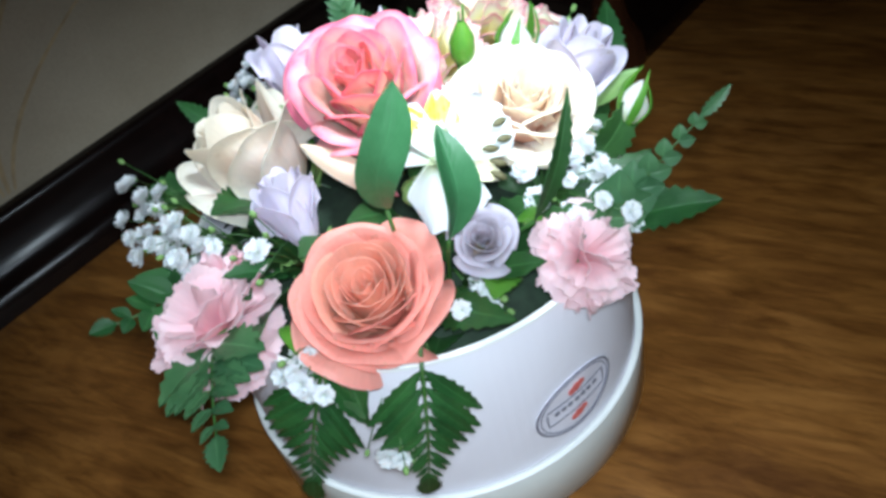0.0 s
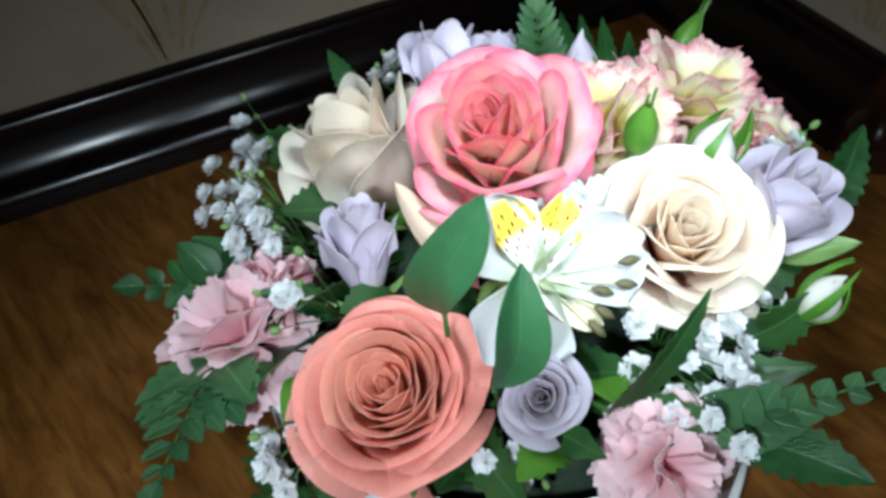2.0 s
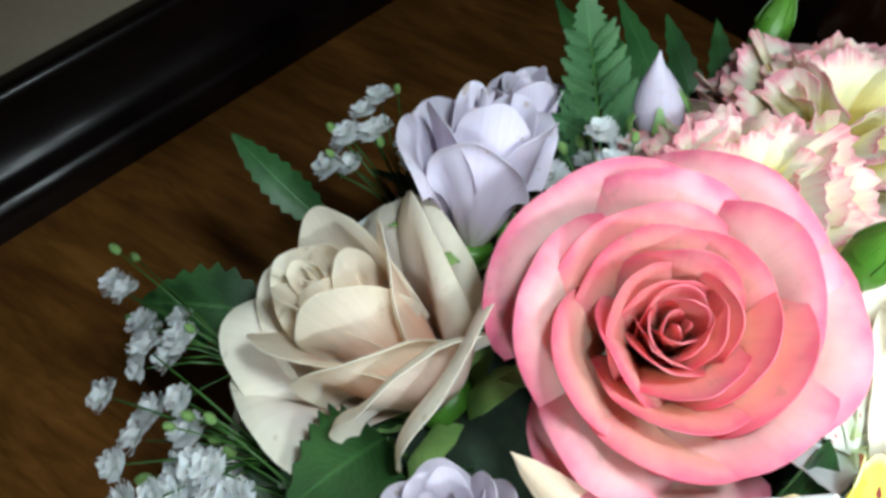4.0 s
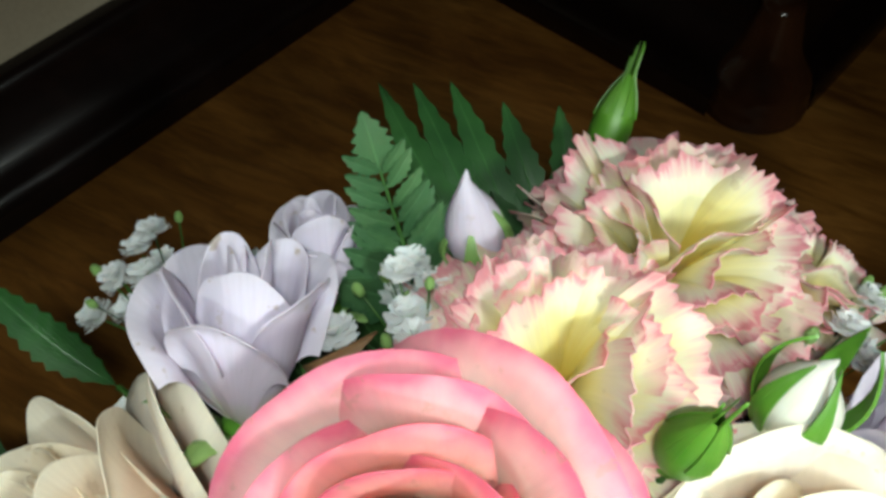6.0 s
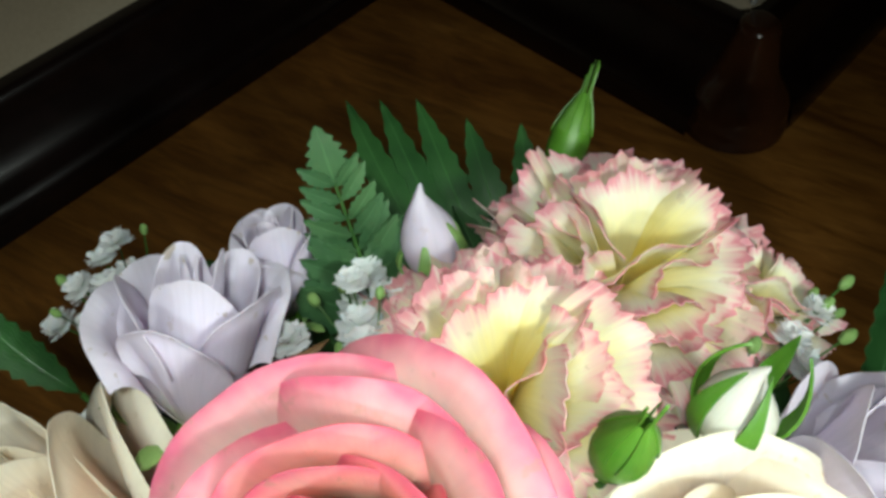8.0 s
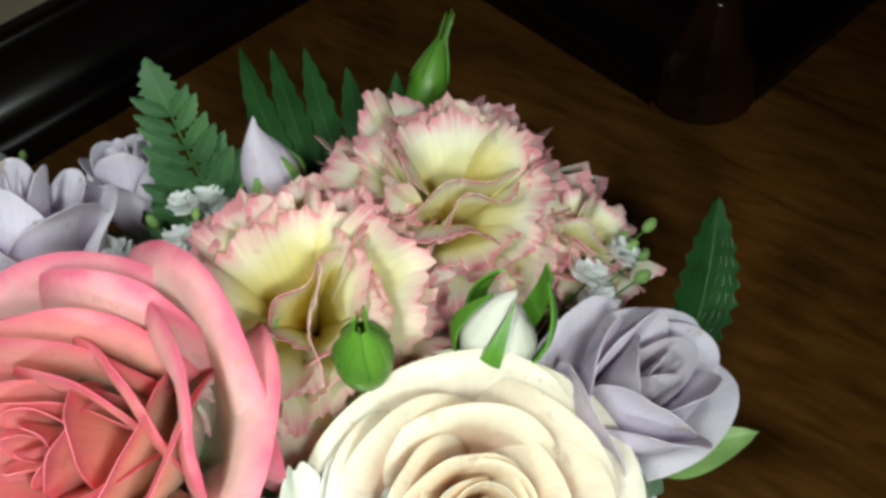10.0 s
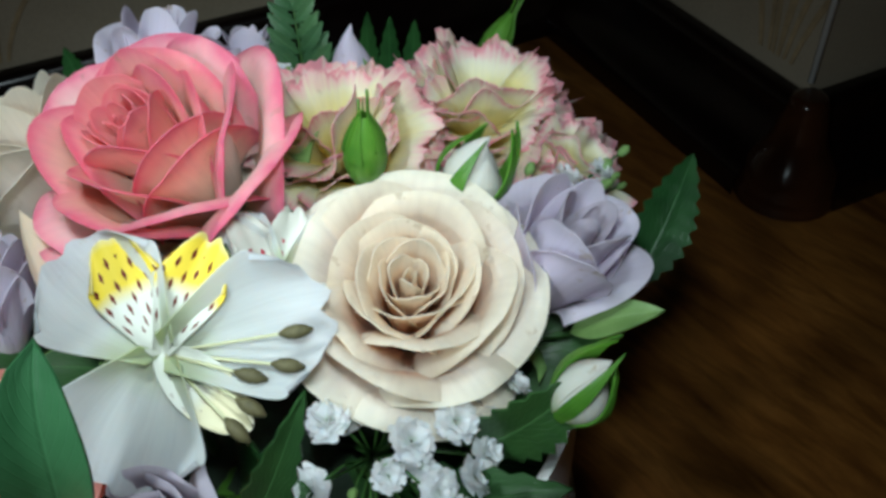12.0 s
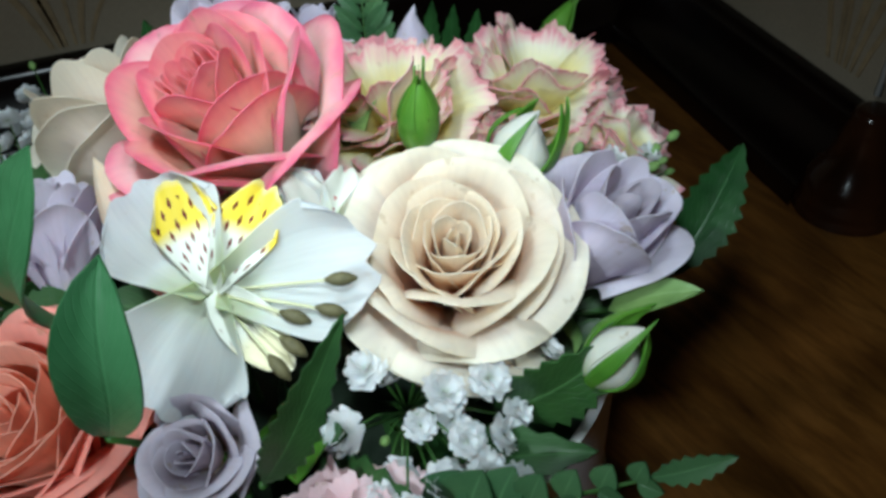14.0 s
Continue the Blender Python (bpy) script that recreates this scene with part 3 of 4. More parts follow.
# ---------------------------------------------------------------- flowers
def stem_to_foam(parent, start, radius=0.0016, name="stem"):
    """A stem from a point down into the foam; the parent stands at the world's origin."""
    start = Vector(start)
    flat = Vector((start.x - BX, start.y - BY))
    if flat.length > R_BOX * 0.7:
        flat *= R_BOX * 0.7 / flat.length
    end = Vector((BX + flat.x * 0.75, BY + flat.y * 0.75, FOAM_TOP - 0.02))
    mid = Vector((BX + flat.x, BY + flat.y, max(start.z, FOAM_TOP + 0.012) * 0.5 + (FOAM_TOP + 0.012) * 0.5))
    pts = [(1 - t) ** 2 * start + 2 * t * (1 - t) * mid + t * t * end for t in (0, 0.25, 0.5, 0.75, 1.0)]
    return link_mesh(name, tube(name, pts, radius, 7), STEM, parent)


def petal_rows(R, rc, zr, zb, theta, half, curl, cup, tip, rng, nu=23, nv=20, closing=0.0):
    """A rose petal about z: from a narrow claw at zb to a rim of radius rc at height zr; both shoulders roll back from a pointed tip."""
    seed = Vector((rng.uniform(0, 50), rng.uniform(0, 50), rng.uniform(0, 50)))
    spiral = rng.uniform(0.05, 0.14)
    lean = rng.uniform(-0.25, 0.25)
    size = rc / R
    rows = []
    for j in range(nv):
        v = (j / (nv - 1)) ** 0.78
        row = []
        for i in range(nu):
            u = 2 * i / (nu - 1) - 1
            off = abs(u - lean * 0.4) if size > 0.3 else abs(u)
            s = v * (1 - 0.14 * u * u - 0.12 * u ** 4 - tip * off ** 1.5)
            width = half * (0.35 + 0.65 * math.sin(min(1, s * 1.15) * math.pi / 2))
            r = max(0.03 * R, rc - 0.24 * R * curl) * ((1 - cup) * s ** 0.8 + cup * (1 - (1 - s) ** 2.6))
            z = zb + (zr - zb) * s ** (1.0 + 0.3 * cup)
            q = max(0.0, (v - 0.58) / 0.42) ** 1.7 * curl * (0.40 + 0.46 * min(1.0, off) ** 1.7)
            r *= 1 - 0.50 * tip * off ** 1.3 * v
            r += q * 0.27 * R
            z -= q * 0.32 * R
            r += R * (0.03 + 0.05 * size) * noise.noise(seed + Vector((u * 1.4, v * 1.5, 0))) * v
            z += R * (0.02 + 0.06 * size) * noise.noise(seed + Vector((u * 1.8, v, 7.0))) * v
            lip = max(0.0, v - 0.84) / 0.16 * min(1.0, 0.2 + size * 1.4)
            r += lip ** 1.4 * 0.040 * R
            z -= lip ** 2.4 * 0.045 * R
            late = max(0.0, v - 0.70) / 0.30
            r += R * 0.010 * late * noise.noise(seed + Vector((u * 4.0, v * 3.0, 21.0)))
            z += R * 0.016 * late * noise.noise(seed + Vector((u * 4.5, v * 2.0, 33.0))) * min(1.0, 0.3 + size)
            r *= (1 + spiral * u) * (1 - closing * s ** 3)
            a = theta + width * u
            row.append(Vector((r * math.cos(a), r * math.sin(a), z)))
        rows.append(row)
    return rows


def rose(label, at, axis, R, mats, seed, twist=0.0, heart=7, mid=8, outer=8, open_=1.0, deep=0.95, tip=0.0, sepals=True, hr=0.28, mr=0.62, name="rose", group="roses"):
    rng = random.Random(seed)
    m = facing(at, axis, twist)
    root = thing(name, label, "rose", group)
    place = lambda rows: [[m @ q for q in row] for row in rows]  # noqa: E731
    theta = rng.uniform(0, 6)
    zb = -deep * R
    total = heart + mid + outer
    for k in range(total):
        if k < heart:
            f = k / max(1, heart - 1)
            rc, zr, half, curl, cup, mat = R * (0.05 + (hr - 0.05) * f), R * (0.04 + 0.07 * f), 1.85 - 0.45 * f, 0.06 + 0.30 * f, 0.9, mats[0]
        elif k < heart + mid:
            f = (k - heart) / max(1, mid - 1)
            rc, zr, half, curl, cup, mat = R * (hr + 0.04 + (mr - hr - 0.04) * f * open_), R * (0.14 - 0.08 * f), 1.32 - 0.15 * f, 0.40 + 0.20 * f, 0.8 - 0.2 * f, mats[1]
        else:
            f = (k - heart - mid) / max(1, outer - 1)
            rc, zr, half, curl, cup, mat = R * (mr + 0.04 + (0.88 - mr) * f) * (0.6 + 0.4 * open_), R * (0.03 - 0.21 * f), 1.0, 0.60 + 0.22 * f, 0.5 - 0.2 * f, mats[2]
        theta += 2.399 + rng.uniform(-0.3, 0.3)
        rc, half, curl, zr = rc * rng.uniform(0.95, 1.05), half * rng.uniform(0.9, 1.15), min(0.78, curl * rng.uniform(0.75, 1.3)), zr + R * rng.uniform(-0.03, 0.03)
        me = sheet("petal", place(petal_rows(R, rc, zr, zb, theta, half, curl * open_, cup, tip * rng.uniform(0.5, 1.2) * (0.25 if k < heart else 1.0), rng, closing=max(0.0, 0.60 - 0.14 * k))), 0.00026)
        link_mesh("petal", me, mat, root)
    if sepals:
        for k in range(5):
            a = 2 * math.pi * k / 5 + rng.uniform(-0.2, 0.2)
            rows = []
            for j in range(8):
                t = j / 7
                r, z = R * (0.16 + 0.62 * t), zb + R * (0.02 + 0.38 * t - 0.25 * t * t * rng.uniform(0.6, 1.4))
                w = R * 0.17 * (1 - t) ** 0.7 * (0.6 + 1.4 * min(t, 0.3))
                d, s = Vector((math.cos(a), math.sin(a), 0)), Vector((-math.sin(a), math.cos(a), 0))
                rows.append([m @ (d * r + s * w * x + Vector((0, 0, z - 0.1 * R * abs(x) * (1 - t)))) for x in (-1, 0, 1)])
            link_mesh("sepal", sheet("sepal", rows, 0.0006), SEPAL_PALE, root)
        link_mesh("calyx", tube("calyx", [m @ Vector((0, 0, zb - 0.10 * R)), m @ Vector((0, 0, zb)), m @ Vector((0, 0, zb + 0.10 * R))], [0.10 * R, 0.20 * R, 0.17 * R], 10), SEPAL, root)
    stem_to_foam(root, m @ Vector((0, 0, zb - 0.05 * R)), 0.0022)
    return root


def carnation(label, at, axis, R, mats, seed, count=52, wide=105, group="carnations", flat=1.0, broad=1.0, ruffled=1.0):
    """Fan-shaped saw-edged petals out of one cup, the blades bent outwards over one another; at is the cup's centre, R the dome's radius."""
    rng = random.Random(seed)
    m = facing(at, axis)
    root = thing("carnation", label, "carnation", group)
    for k in range(count):
        f = (k + 0.5) / count
        phi0 = radians(3 + wide * 0.80 * f ** 0.60)
        theta = k * 2.399 + rng.uniform(-0.35, 0.35)
        bend = (0.45 + 0.50 * f) * rng.uniform(0.6, 1.4)
        ln = R * rng.uniform(0.90, 1.10)
        half = R * rng.uniform(0.27, 0.44) * broad * (0.75 + 0.35 * f)
        ph1, ph2, ph3 = rng.uniform(0, 6), rng.uniform(0, 6), rng.uniform(0, 6)
        k1, k2 = rng.uniform(2.2, 3.8), rng.uniform(5.0, 8.0)
        hollow = rng.uniform(-0.10, 0.45)
        roll = rng.uniform(-0.8, 0.8) * (1 - 0.6 * f)
        t0 = Vector((-math.sin(theta), math.cos(theta), 0))
        nu, nv, rows = 27, 11, []
        spine, last = Vector((0, 0, 0)), 0.0
        for j in range(nv):
            v = j / (nv - 1)
            phi = phi0 * (0.62 + 0.38 * min(1.0, v * 2)) + bend * v ** 2.2
            d = Vector((math.sin(phi) * math.cos(theta), math.sin(phi) * math.sin(theta), math.cos(phi) * flat))
            up = Vector((-math.cos(phi) * math.cos(theta), -math.cos(phi) * math.sin(theta), math.sin(phi)))
            spine = spine + d * ln * (v - last)
            last = v
            t = t0 * math.cos(roll) + up * math.sin(roll)
            n = up * math.cos(roll) - t0 * math.sin(roll)
            row = []
            for i in range(nu):
                u = 2 * i / (nu - 1) - 1
                w = half * (0.10 + 0.90 * v ** 1.25) * u
                tooth = (0.016 * ((i % 2) * 2 - 1) + 0.030 * math.sin(9 * u + ph3) + 0.014 * math.sin(23 * u + ph2)) * max(0.0, (v - 0.86) / 0.14)
                short = ln * (tooth - 0.20 * u * u * v)
                wave = R * ruffled * (v ** 2.6 * 0.085 * math.sin(k1 * u + ph1) + v ** 4 * 0.040 * math.sin(k2 * u + ph2))
                row.append(m @ (spine + d * short + t * w + n * (wave + hollow * w * w / half)))
            rows.append(row)
        link_mesh("petal", sheet("petal", rows, 0.00026), mats[k % len(mats)], root)
    link_mesh("calyx", tube("calyx", [m @ Vector((0, 0, -0.7 * R)), m @ Vector((0, 0, -0.35 * R)), m @ Vector((0, 0, 0.1 * R))], [0.10 * R, 0.20 * R, 0.22 * R], 10), SEPAL, root)
    stem_to_foam(root, m @ Vector((0, 0, -0.6 * R)))
    return root


def rose_bud(label, at, axis, R, length, seed, petals=BUD_WHITE, show=0.5, green=SEPAL, group="rose buds", cover=1.0):
    """A closed bud: pale petals wound tight, wrapped by long green sepals."""
    rng = random.Random(seed)
    m = facing(at, axis)
    root = thing("rose_bud", label, "flower bud", group)
    if show < 0.1:
        body = lathe("calyx_body", [(R * (0.06 + 0.94 * math.sin(math.pi * (0.04 + 0.93 * v ** 0.8)) ** 0.8), length * 0.92 * v) for v in [q / 12 for q in range(13)]], 18)
        body.transform(m)
        link_mesh("calyx_body", body, green, root)
    for k in range(5 if show >= 0.1 else 0):
        rows = []
        theta = k * 2.399
        for j in range(9):
            v = j / 8
            r = R * (0.25 * (1 - v) + 1.0 * math.sin(math.pi * min(1, 0.12 + 0.87 * v)) ** 0.9) * (0.72 + 0.05 * k)
            z = length * (v * (0.80 + 0.05 * k * (k % 2)))
            rows.append([m @ Vector((r * (1 + 0.06 * u) * math.cos(theta + 1.25 * u), r * (1 + 0.06 * u) * math.sin(theta + 1.25 * u), z * (1 - 0.12 * u * u))) for u in (-1, -0.66, -0.33, 0, 0.33, 0.66, 1)])
        link_mesh("petal", sheet("petal", rows, 0.0005), petals if show > 0.1 else green, root)
    for k in range(5):
        a, reach = 2 * math.pi * k / 5 + rng.uniform(-0.15, 0.15), rng.uniform(0.85, 1.25) * cover
        flare = rng.uniform(0.2, 0.9) * show
        rows = []
        for j in range(9):
            v = j / 8 if show >= 0.1 else 0.45 + 0.55 * j / 8
            z = length * v * (reach if show > 0.3 else reach * 1.12)
            r = R * (0.25 * (1 - v) + 1.0 * math.sin(math.pi * min(1, 0.12 + 0.87 * v)) ** 0.9) * (1.0 + 0.012 * k) + R * flare * v * v * 1.6
            if show < 0.1:
                vb = min(1.0, v * reach * 1.12 / 0.92)
                r = R * (0.06 + 0.94 * math.sin(math.pi * (0.04 + 0.93 * vb ** 0.8)) ** 0.8) * 1.03
            w = 0.55 * (1 - v) ** 0.7 + 0.03 if show < 0.1 else 0.30 * (1 - v) ** 0.6 + 0.02
            rows.append([m @ Vector((r * math.cos(a + w * u), r * math.sin(a + w * u), z)) for u in (-1, -0.5, 0, 0.5, 1)])
        link_mesh("sepal", sheet("sepal", rows, 0.0007), green, root)
    link_mesh("hip", tube("hip", [m @ Vector((0, 0, -0.55 * R)), m @ Vector((0, 0, -0.2 * R)), m @ Vector((0, 0, 0.15 * R))], [0.28 * R, 0.55 * R, 0.5 * R], 10), green, root)
    stem_to_foam(root, m @ Vector((0, 0, -0.4 * R)), 0.0013)
    return root


# ---------------------------------------------------------------- leaves
def leaf_rows(base, tip, width, normal, bend=0.1, fold=0.25, teeth=0, depth=0.12, widest=0.42, nv=None, blunt=0.85, sway=0.0):
    """A leaf blade from base to tip; normal is the side that faces up."""
    base, tip = Vector(base), Vector(tip)
    along = tip - base
    length = along.length
    d = along.normalized()
    side = d.cross(Vector(normal)).normalized()
    up = side.cross(d).normalized()
    nv = nv or (2 * teeth + 3 if teeth else 13)
    rows = []
    for j in range(nv):
        t = j / (nv - 1)
        x = t / widest * 0.5 if t < widest else 0.5 + (t - widest) / (1 - widest) * 0.5
        w = width / 2 * math.sin(math.pi * x) ** blunt
        if teeth and 0 < j < nv - 1:
            w *= 1 + (depth if j % 2 else -depth)
        q = base + along * t + up * (bend * length * math.sin(math.pi * t)) + side * (sway * length * math.sin(1.6 * math.pi * t))
        back = d * (-0.10 * length * (1 if teeth else 0.3) / max(teeth, 6) * 2)
        rows.append([q + side * w * s + up * (fold * w * abs(s)) - back * abs(s) for s in (-1, -0.5, 0, 0.5, 1)])
    return rows


def leaf(label, base, tip, width, normal, material=LEAF, bend=0.1, fold=0.25, teeth=0, depth=0.12, widest=0.42, name="leaf", group="leaves", stem=True, blunt=0.85, sway=0.0):
    root = thing(name, label, "leaf", group)
    link_mesh("blade", sheet("blade", leaf_rows(base, tip, width, normal, bend, fold, teeth, depth, widest, None, blunt, sway), 0.0006), material, root)
    if stem:
        stem_to_foam(root, base, 0.0010)
    return root


def frond(label, base, tip, width, normal, pairs=7, material=FERN, bend=0.12, seed=1, slender=0.36, teeth=5, lean=0.75, taper=0.9):
    """A fern frond: a curved rib with toothed leaflets in pairs, shrinking to the tip."""
    rng = random.Random(seed)
    base, tip = Vector(base), Vector(tip)
    along = tip - base
    L = along.length
    d = along.normalized()
    side = d.cross(Vector(normal)).normalized()
    up = side.cross(d).normalized()
    root = thing("fern_frond", label, "fern", "fern fronds")
    rib = lambda t: base + along * t + up * (bend * L * math.sin(math.pi * t))  # noqa: E731
    link_mesh("rib", tube("rib", [rib(t / 8) for t in range(9)], [0.0011 - 0.0008 * t / 8 for t in range(9)], 6), STEM, root)
    for k in range(pairs):
        t = 0.08 + 0.82 * k / pairs
        ln = width / 2 * (1 - taper * t) * (0.9 + 0.3 * math.sin(math.pi * min(1, t * 1.8 + 0.2)))
        for s in (-1, 1):
            way = (side * s * lean + d * (1 - lean * 0.45) + up * rng.uniform(-0.05, 0.12)).normalized()
            a = rib(t) + d * rng.uniform(-0.01, 0.01) * L
            rows = leaf_rows(a, a + way * ln * 1.25, ln * slender * 2, up + side * s * 0.1, 0.05, 0.2, teeth, 0.16)
            link_mesh("leaflet", sheet("leaflet", rows, 0.0005), material, root)
    rows = leaf_rows(rib(0.82), tip + along * 0.06, width * 0.20, up, 0.03, 0.2, 6, 0.18)
    link_mesh("leaflet", sheet("leaflet", rows, 0.0005), material, root)
    stem_to_foam(root, base, 0.0012)
    return root


# ---------------------------------------------------------------- small white filler blossom
def floret_mesh(seed, petals=20):
    """One double white floret, about a unit across: crowded small petals with notched ends."""
    rng = random.Random(seed)
    pts, faces, uvs = [], [], []
    for k in range(petals):
        f = (k + 0.5) / petals
        phi, th = radians(12 + 95 * f ** 0.7), k * 2.399
        d = Vector((math.sin(phi) * math.cos(th), math.sin(phi) * math.sin(th), math.cos(phi)))
        t = Vector((-math.sin(th), math.cos(th), 0))
        n = d.cross(t)
        b = len(pts)
        ln = rng.uniform(0.42, 0.55)
        for v, w in ((0.12, 0.05), (0.6, 0.28), (0.88, 0.34), (1.0, 0.24)):
            for u in (-1, 0, 1):
                q = d * ln * (v - (0.10 if (u == 0 and v == 1.0) else 0)) + t * w * u + n * (0.07 * v * v * (1 if u else -0.4))
                pts.append(q)
                uvs.append(((u + 1) / 2, v))
        for j in range(3):
            for i in range(2):
                a = b + j * 3 + i
                faces.append((a, a + 1, a + 4, a + 3))
    me = bpy.data.meshes.new("floret")
    me.from_pydata([tuple(q) for q in pts], [], faces)
    uv = me.uv_layers.new(name="uv")
    for lp in me.loops:
        uv.data[lp.index].uv = uvs[lp.vertex_index]
    me.materials.append(FLORET)
    return me


FLORETS = [floret_mesh(s) for s in (1, 2, 3)]
BUDLET = lathe("budlet", [(0.0, -0.5), (0.28, -0.38), (0.42, -0.05), (0.36, 0.25), (0.2, 0.45), (0.0, 0.52)], 10)
BUDLET.materials.append(SEPAL_PALE)
for me in (BUDLET,):
    me.polygons.foreach_set("use_smooth", [True] * len(me.polygons))


def spray(label, root_at, heads, seed, size=0.0105, buds=4):
    """Baby's-breath: thin forked stems, white florets and small round buds."""
    rng = random.Random(seed)
    root = thing("babys_breath", label, "filler flower", "baby's breath sprays")
    base = Vector(root_at)
    centre = sum((Vector(h) for h in heads), Vector()) / len(heads)
    fork = base.lerp(centre, 0.45)
    link_mesh("main_stem", tube("main_stem", [base, base.lerp(fork, 0.5) + Vector((0, 0, 0.002)), fork], [0.0009, 0.0007, 0.0006], 6), STEM, root)
    for h in heads:
        h = Vector(h)
        axis = (h - fork).normalized() + Vector((rng.uniform(-0.3, 0.3), rng.uniform(-0.3, 0.3), 0.5))
        link_mesh("twig", tube("twig", [fork, fork.lerp(h, 0.5) + Vector((0, 0, 0.003)), h - axis.normalized() * size * 0.2], [0.0005, 0.0004, 0.0003], 5), STEM, root)
        ob = new("floret", FLORETS[rng.randrange(3)])
        s = size * rng.uniform(0.75, 1.15)
        ob.matrix_world = facing(h, axis, rng.uniform(0, 360)) @ Matrix.Diagonal((s, s, s, 1))
        ob.parent = root
    for _ in range(buds):
        h = Vector(heads[rng.randrange(len(heads))]) + Vector([rng.uniform(-1, 1) * size * 1.1 for _ in range(3)])
        link_mesh("twig", tube("twig", [fork, fork.lerp(h, 0.6) + Vector((0, 0, 0.002)), h], [0.0004, 0.0003, 0.0003], 5), STEM, root)
        ob = new("budlet", BUDLET)
        s = size * rng.uniform(0.28, 0.42)
        ob.matrix_world = facing(h, (h - fork).normalized(), 0) @ Matrix.Diagonal((s, s, s * 1.2, 1))
        ob.parent = root
    stem_to_foam(root, base, 0.0009)
    return root


# ---------------------------------------------------------------- the bouquet: roses
rose("open coral rose with tightly wound spiral petals", V(-0.256, 0.210, 0.219), (0.23, -0.23, 0.94), 0.0535 * K, (CORAL_HEART, CORAL, CORAL), 3, 20, heart=24, mid=11, outer=8, hr=0.50, mr=0.76, tip=0.12)
rose("large pink rose with cream petal backs and pointed rims", V(-0.3185, 0.2925, 0.2855), (0.20, -0.34, 0.91), 0.0615 * K, (PINK_HEART, PINK_MID, PINK_OUTER), 8, 0, heart=14, mid=11, outer=9, deep=1.15, tip=0.15, hr=0.26, mr=0.58)
rose("open cream rose with a peach heart", V(-0.251, 0.359, 0.246), (0.38, -0.06, 0.92), 0.057 * K, (CREAM_HEART, CREAM, CREAM_OUTER), 12, 40, heart=15, mid=10, outer=8, deep=0.8, tip=0.15, hr=0.36, mr=0.70)
rose("cream rose with blush outer petals, facing sideways", V(-0.414, 0.251, 0.247), (-0.46, -0.26, 0.85), 0.062 * K, (CREAM_HEART, CREAM, CREAM_OUTER), 21, 10, heart=9, mid=6, outer=6, deep=1.2, tip=0.14)
rose("small lilac spray rose, half open, with green sepals", V(-0.338, 0.233, 0.241), (-0.38, 0.10, 0.92), 0.030 * K, (LILAC_DARK, LILAC, LILAC), 31, 0, heart=6, mid=6, outer=6, deep=1.7, open_=0.62, tip=0.1)
rose("small open lilac rose with a brownish heart", V(-0.217, 0.263, 0.222), (0.45, -0.35, 0.80), 0.024 * K, (LILAC_DARK, LILAC_DARK, LILAC_DARK), 37, 0, heart=6, mid=6, outer=5)
rose("pale lilac rose, cup-shaped and half open", V(-0.413, 0.326, 0.268), (-0.30, 0.46, 0.83), 0.038 * K, (LILAC, LILAC, LILAC), 41, 0, heart=3, mid=3, outer=6, deep=1.4, open_=0.55, tip=0.08)
rose("pale lilac rose beside a larger one, faded edges", V(-0.426, 0.357, 0.246), (-0.30, 0.30, 0.90), 0.025 * K, (LILAC, LILAC, LILAC), 43, 0, heart=3, mid=4, outer=5, deep=1.5, open_=0.45)
rose("pale lilac rose with bruised inner petals", V(-0.249, 0.424, 0.245), (0.30, 0.34, 0.88), 0.041 * K, (LILAC_DARK, LILAC, LILAC), 47, 0, heart=5, mid=5, outer=5, deep=1.5, open_=0.5, tip=0.08)
# carnations
carnation("yellow carnation with ruffled pink saw-edged rims", V(-0.340, 0.368, 0.213), (0.02, -0.12, 0.98), 0.050 * K, (YELLOW, YELLOW, YELLOW_PALE), 51, 58, broad=1.5, ruffled=1.0)
carnation("pale yellow carnation with pink saw-edged rims", V(-0.343, 0.424, 0.206), (0.05, 0.16, 0.97), 0.050 * K, (YELLOW_PALE, YELLOW_PALE, YELLOW), 53, 62, broad=1.5, ruffled=1.0)
carnation("small pink-edged carnation beside larger ones", V(-0.308, 0.447, 0.210), (0.35, 0.45, 0.82), 0.026 * K, (YELLOW_PALE,), 55, 30, broad=1.5)
carnation("pink spray carnation with broad folded petals", V(-0.340, 0.167, 0.173), (-0.05, -0.42, 0.88), 0.040 * K, (ROSY, ROSY_PALE, ROSY_PALE), 57, 40, broad=1.5, ruffled=0.8)
carnation("small pink carnation behind baby's breath", V(-0.358, 0.190, 0.180), (-0.2, 0.0, 0.95), 0.028 * K, (ROSY,), 58, 30)
carnation("pale pink spray carnation over the box rim", V(-0.192, 0.305, 0.178), (0.70, 0.0, 0.70), 0.031 * K, (ROSY_PALE,), 59, 38, broad=1.45)
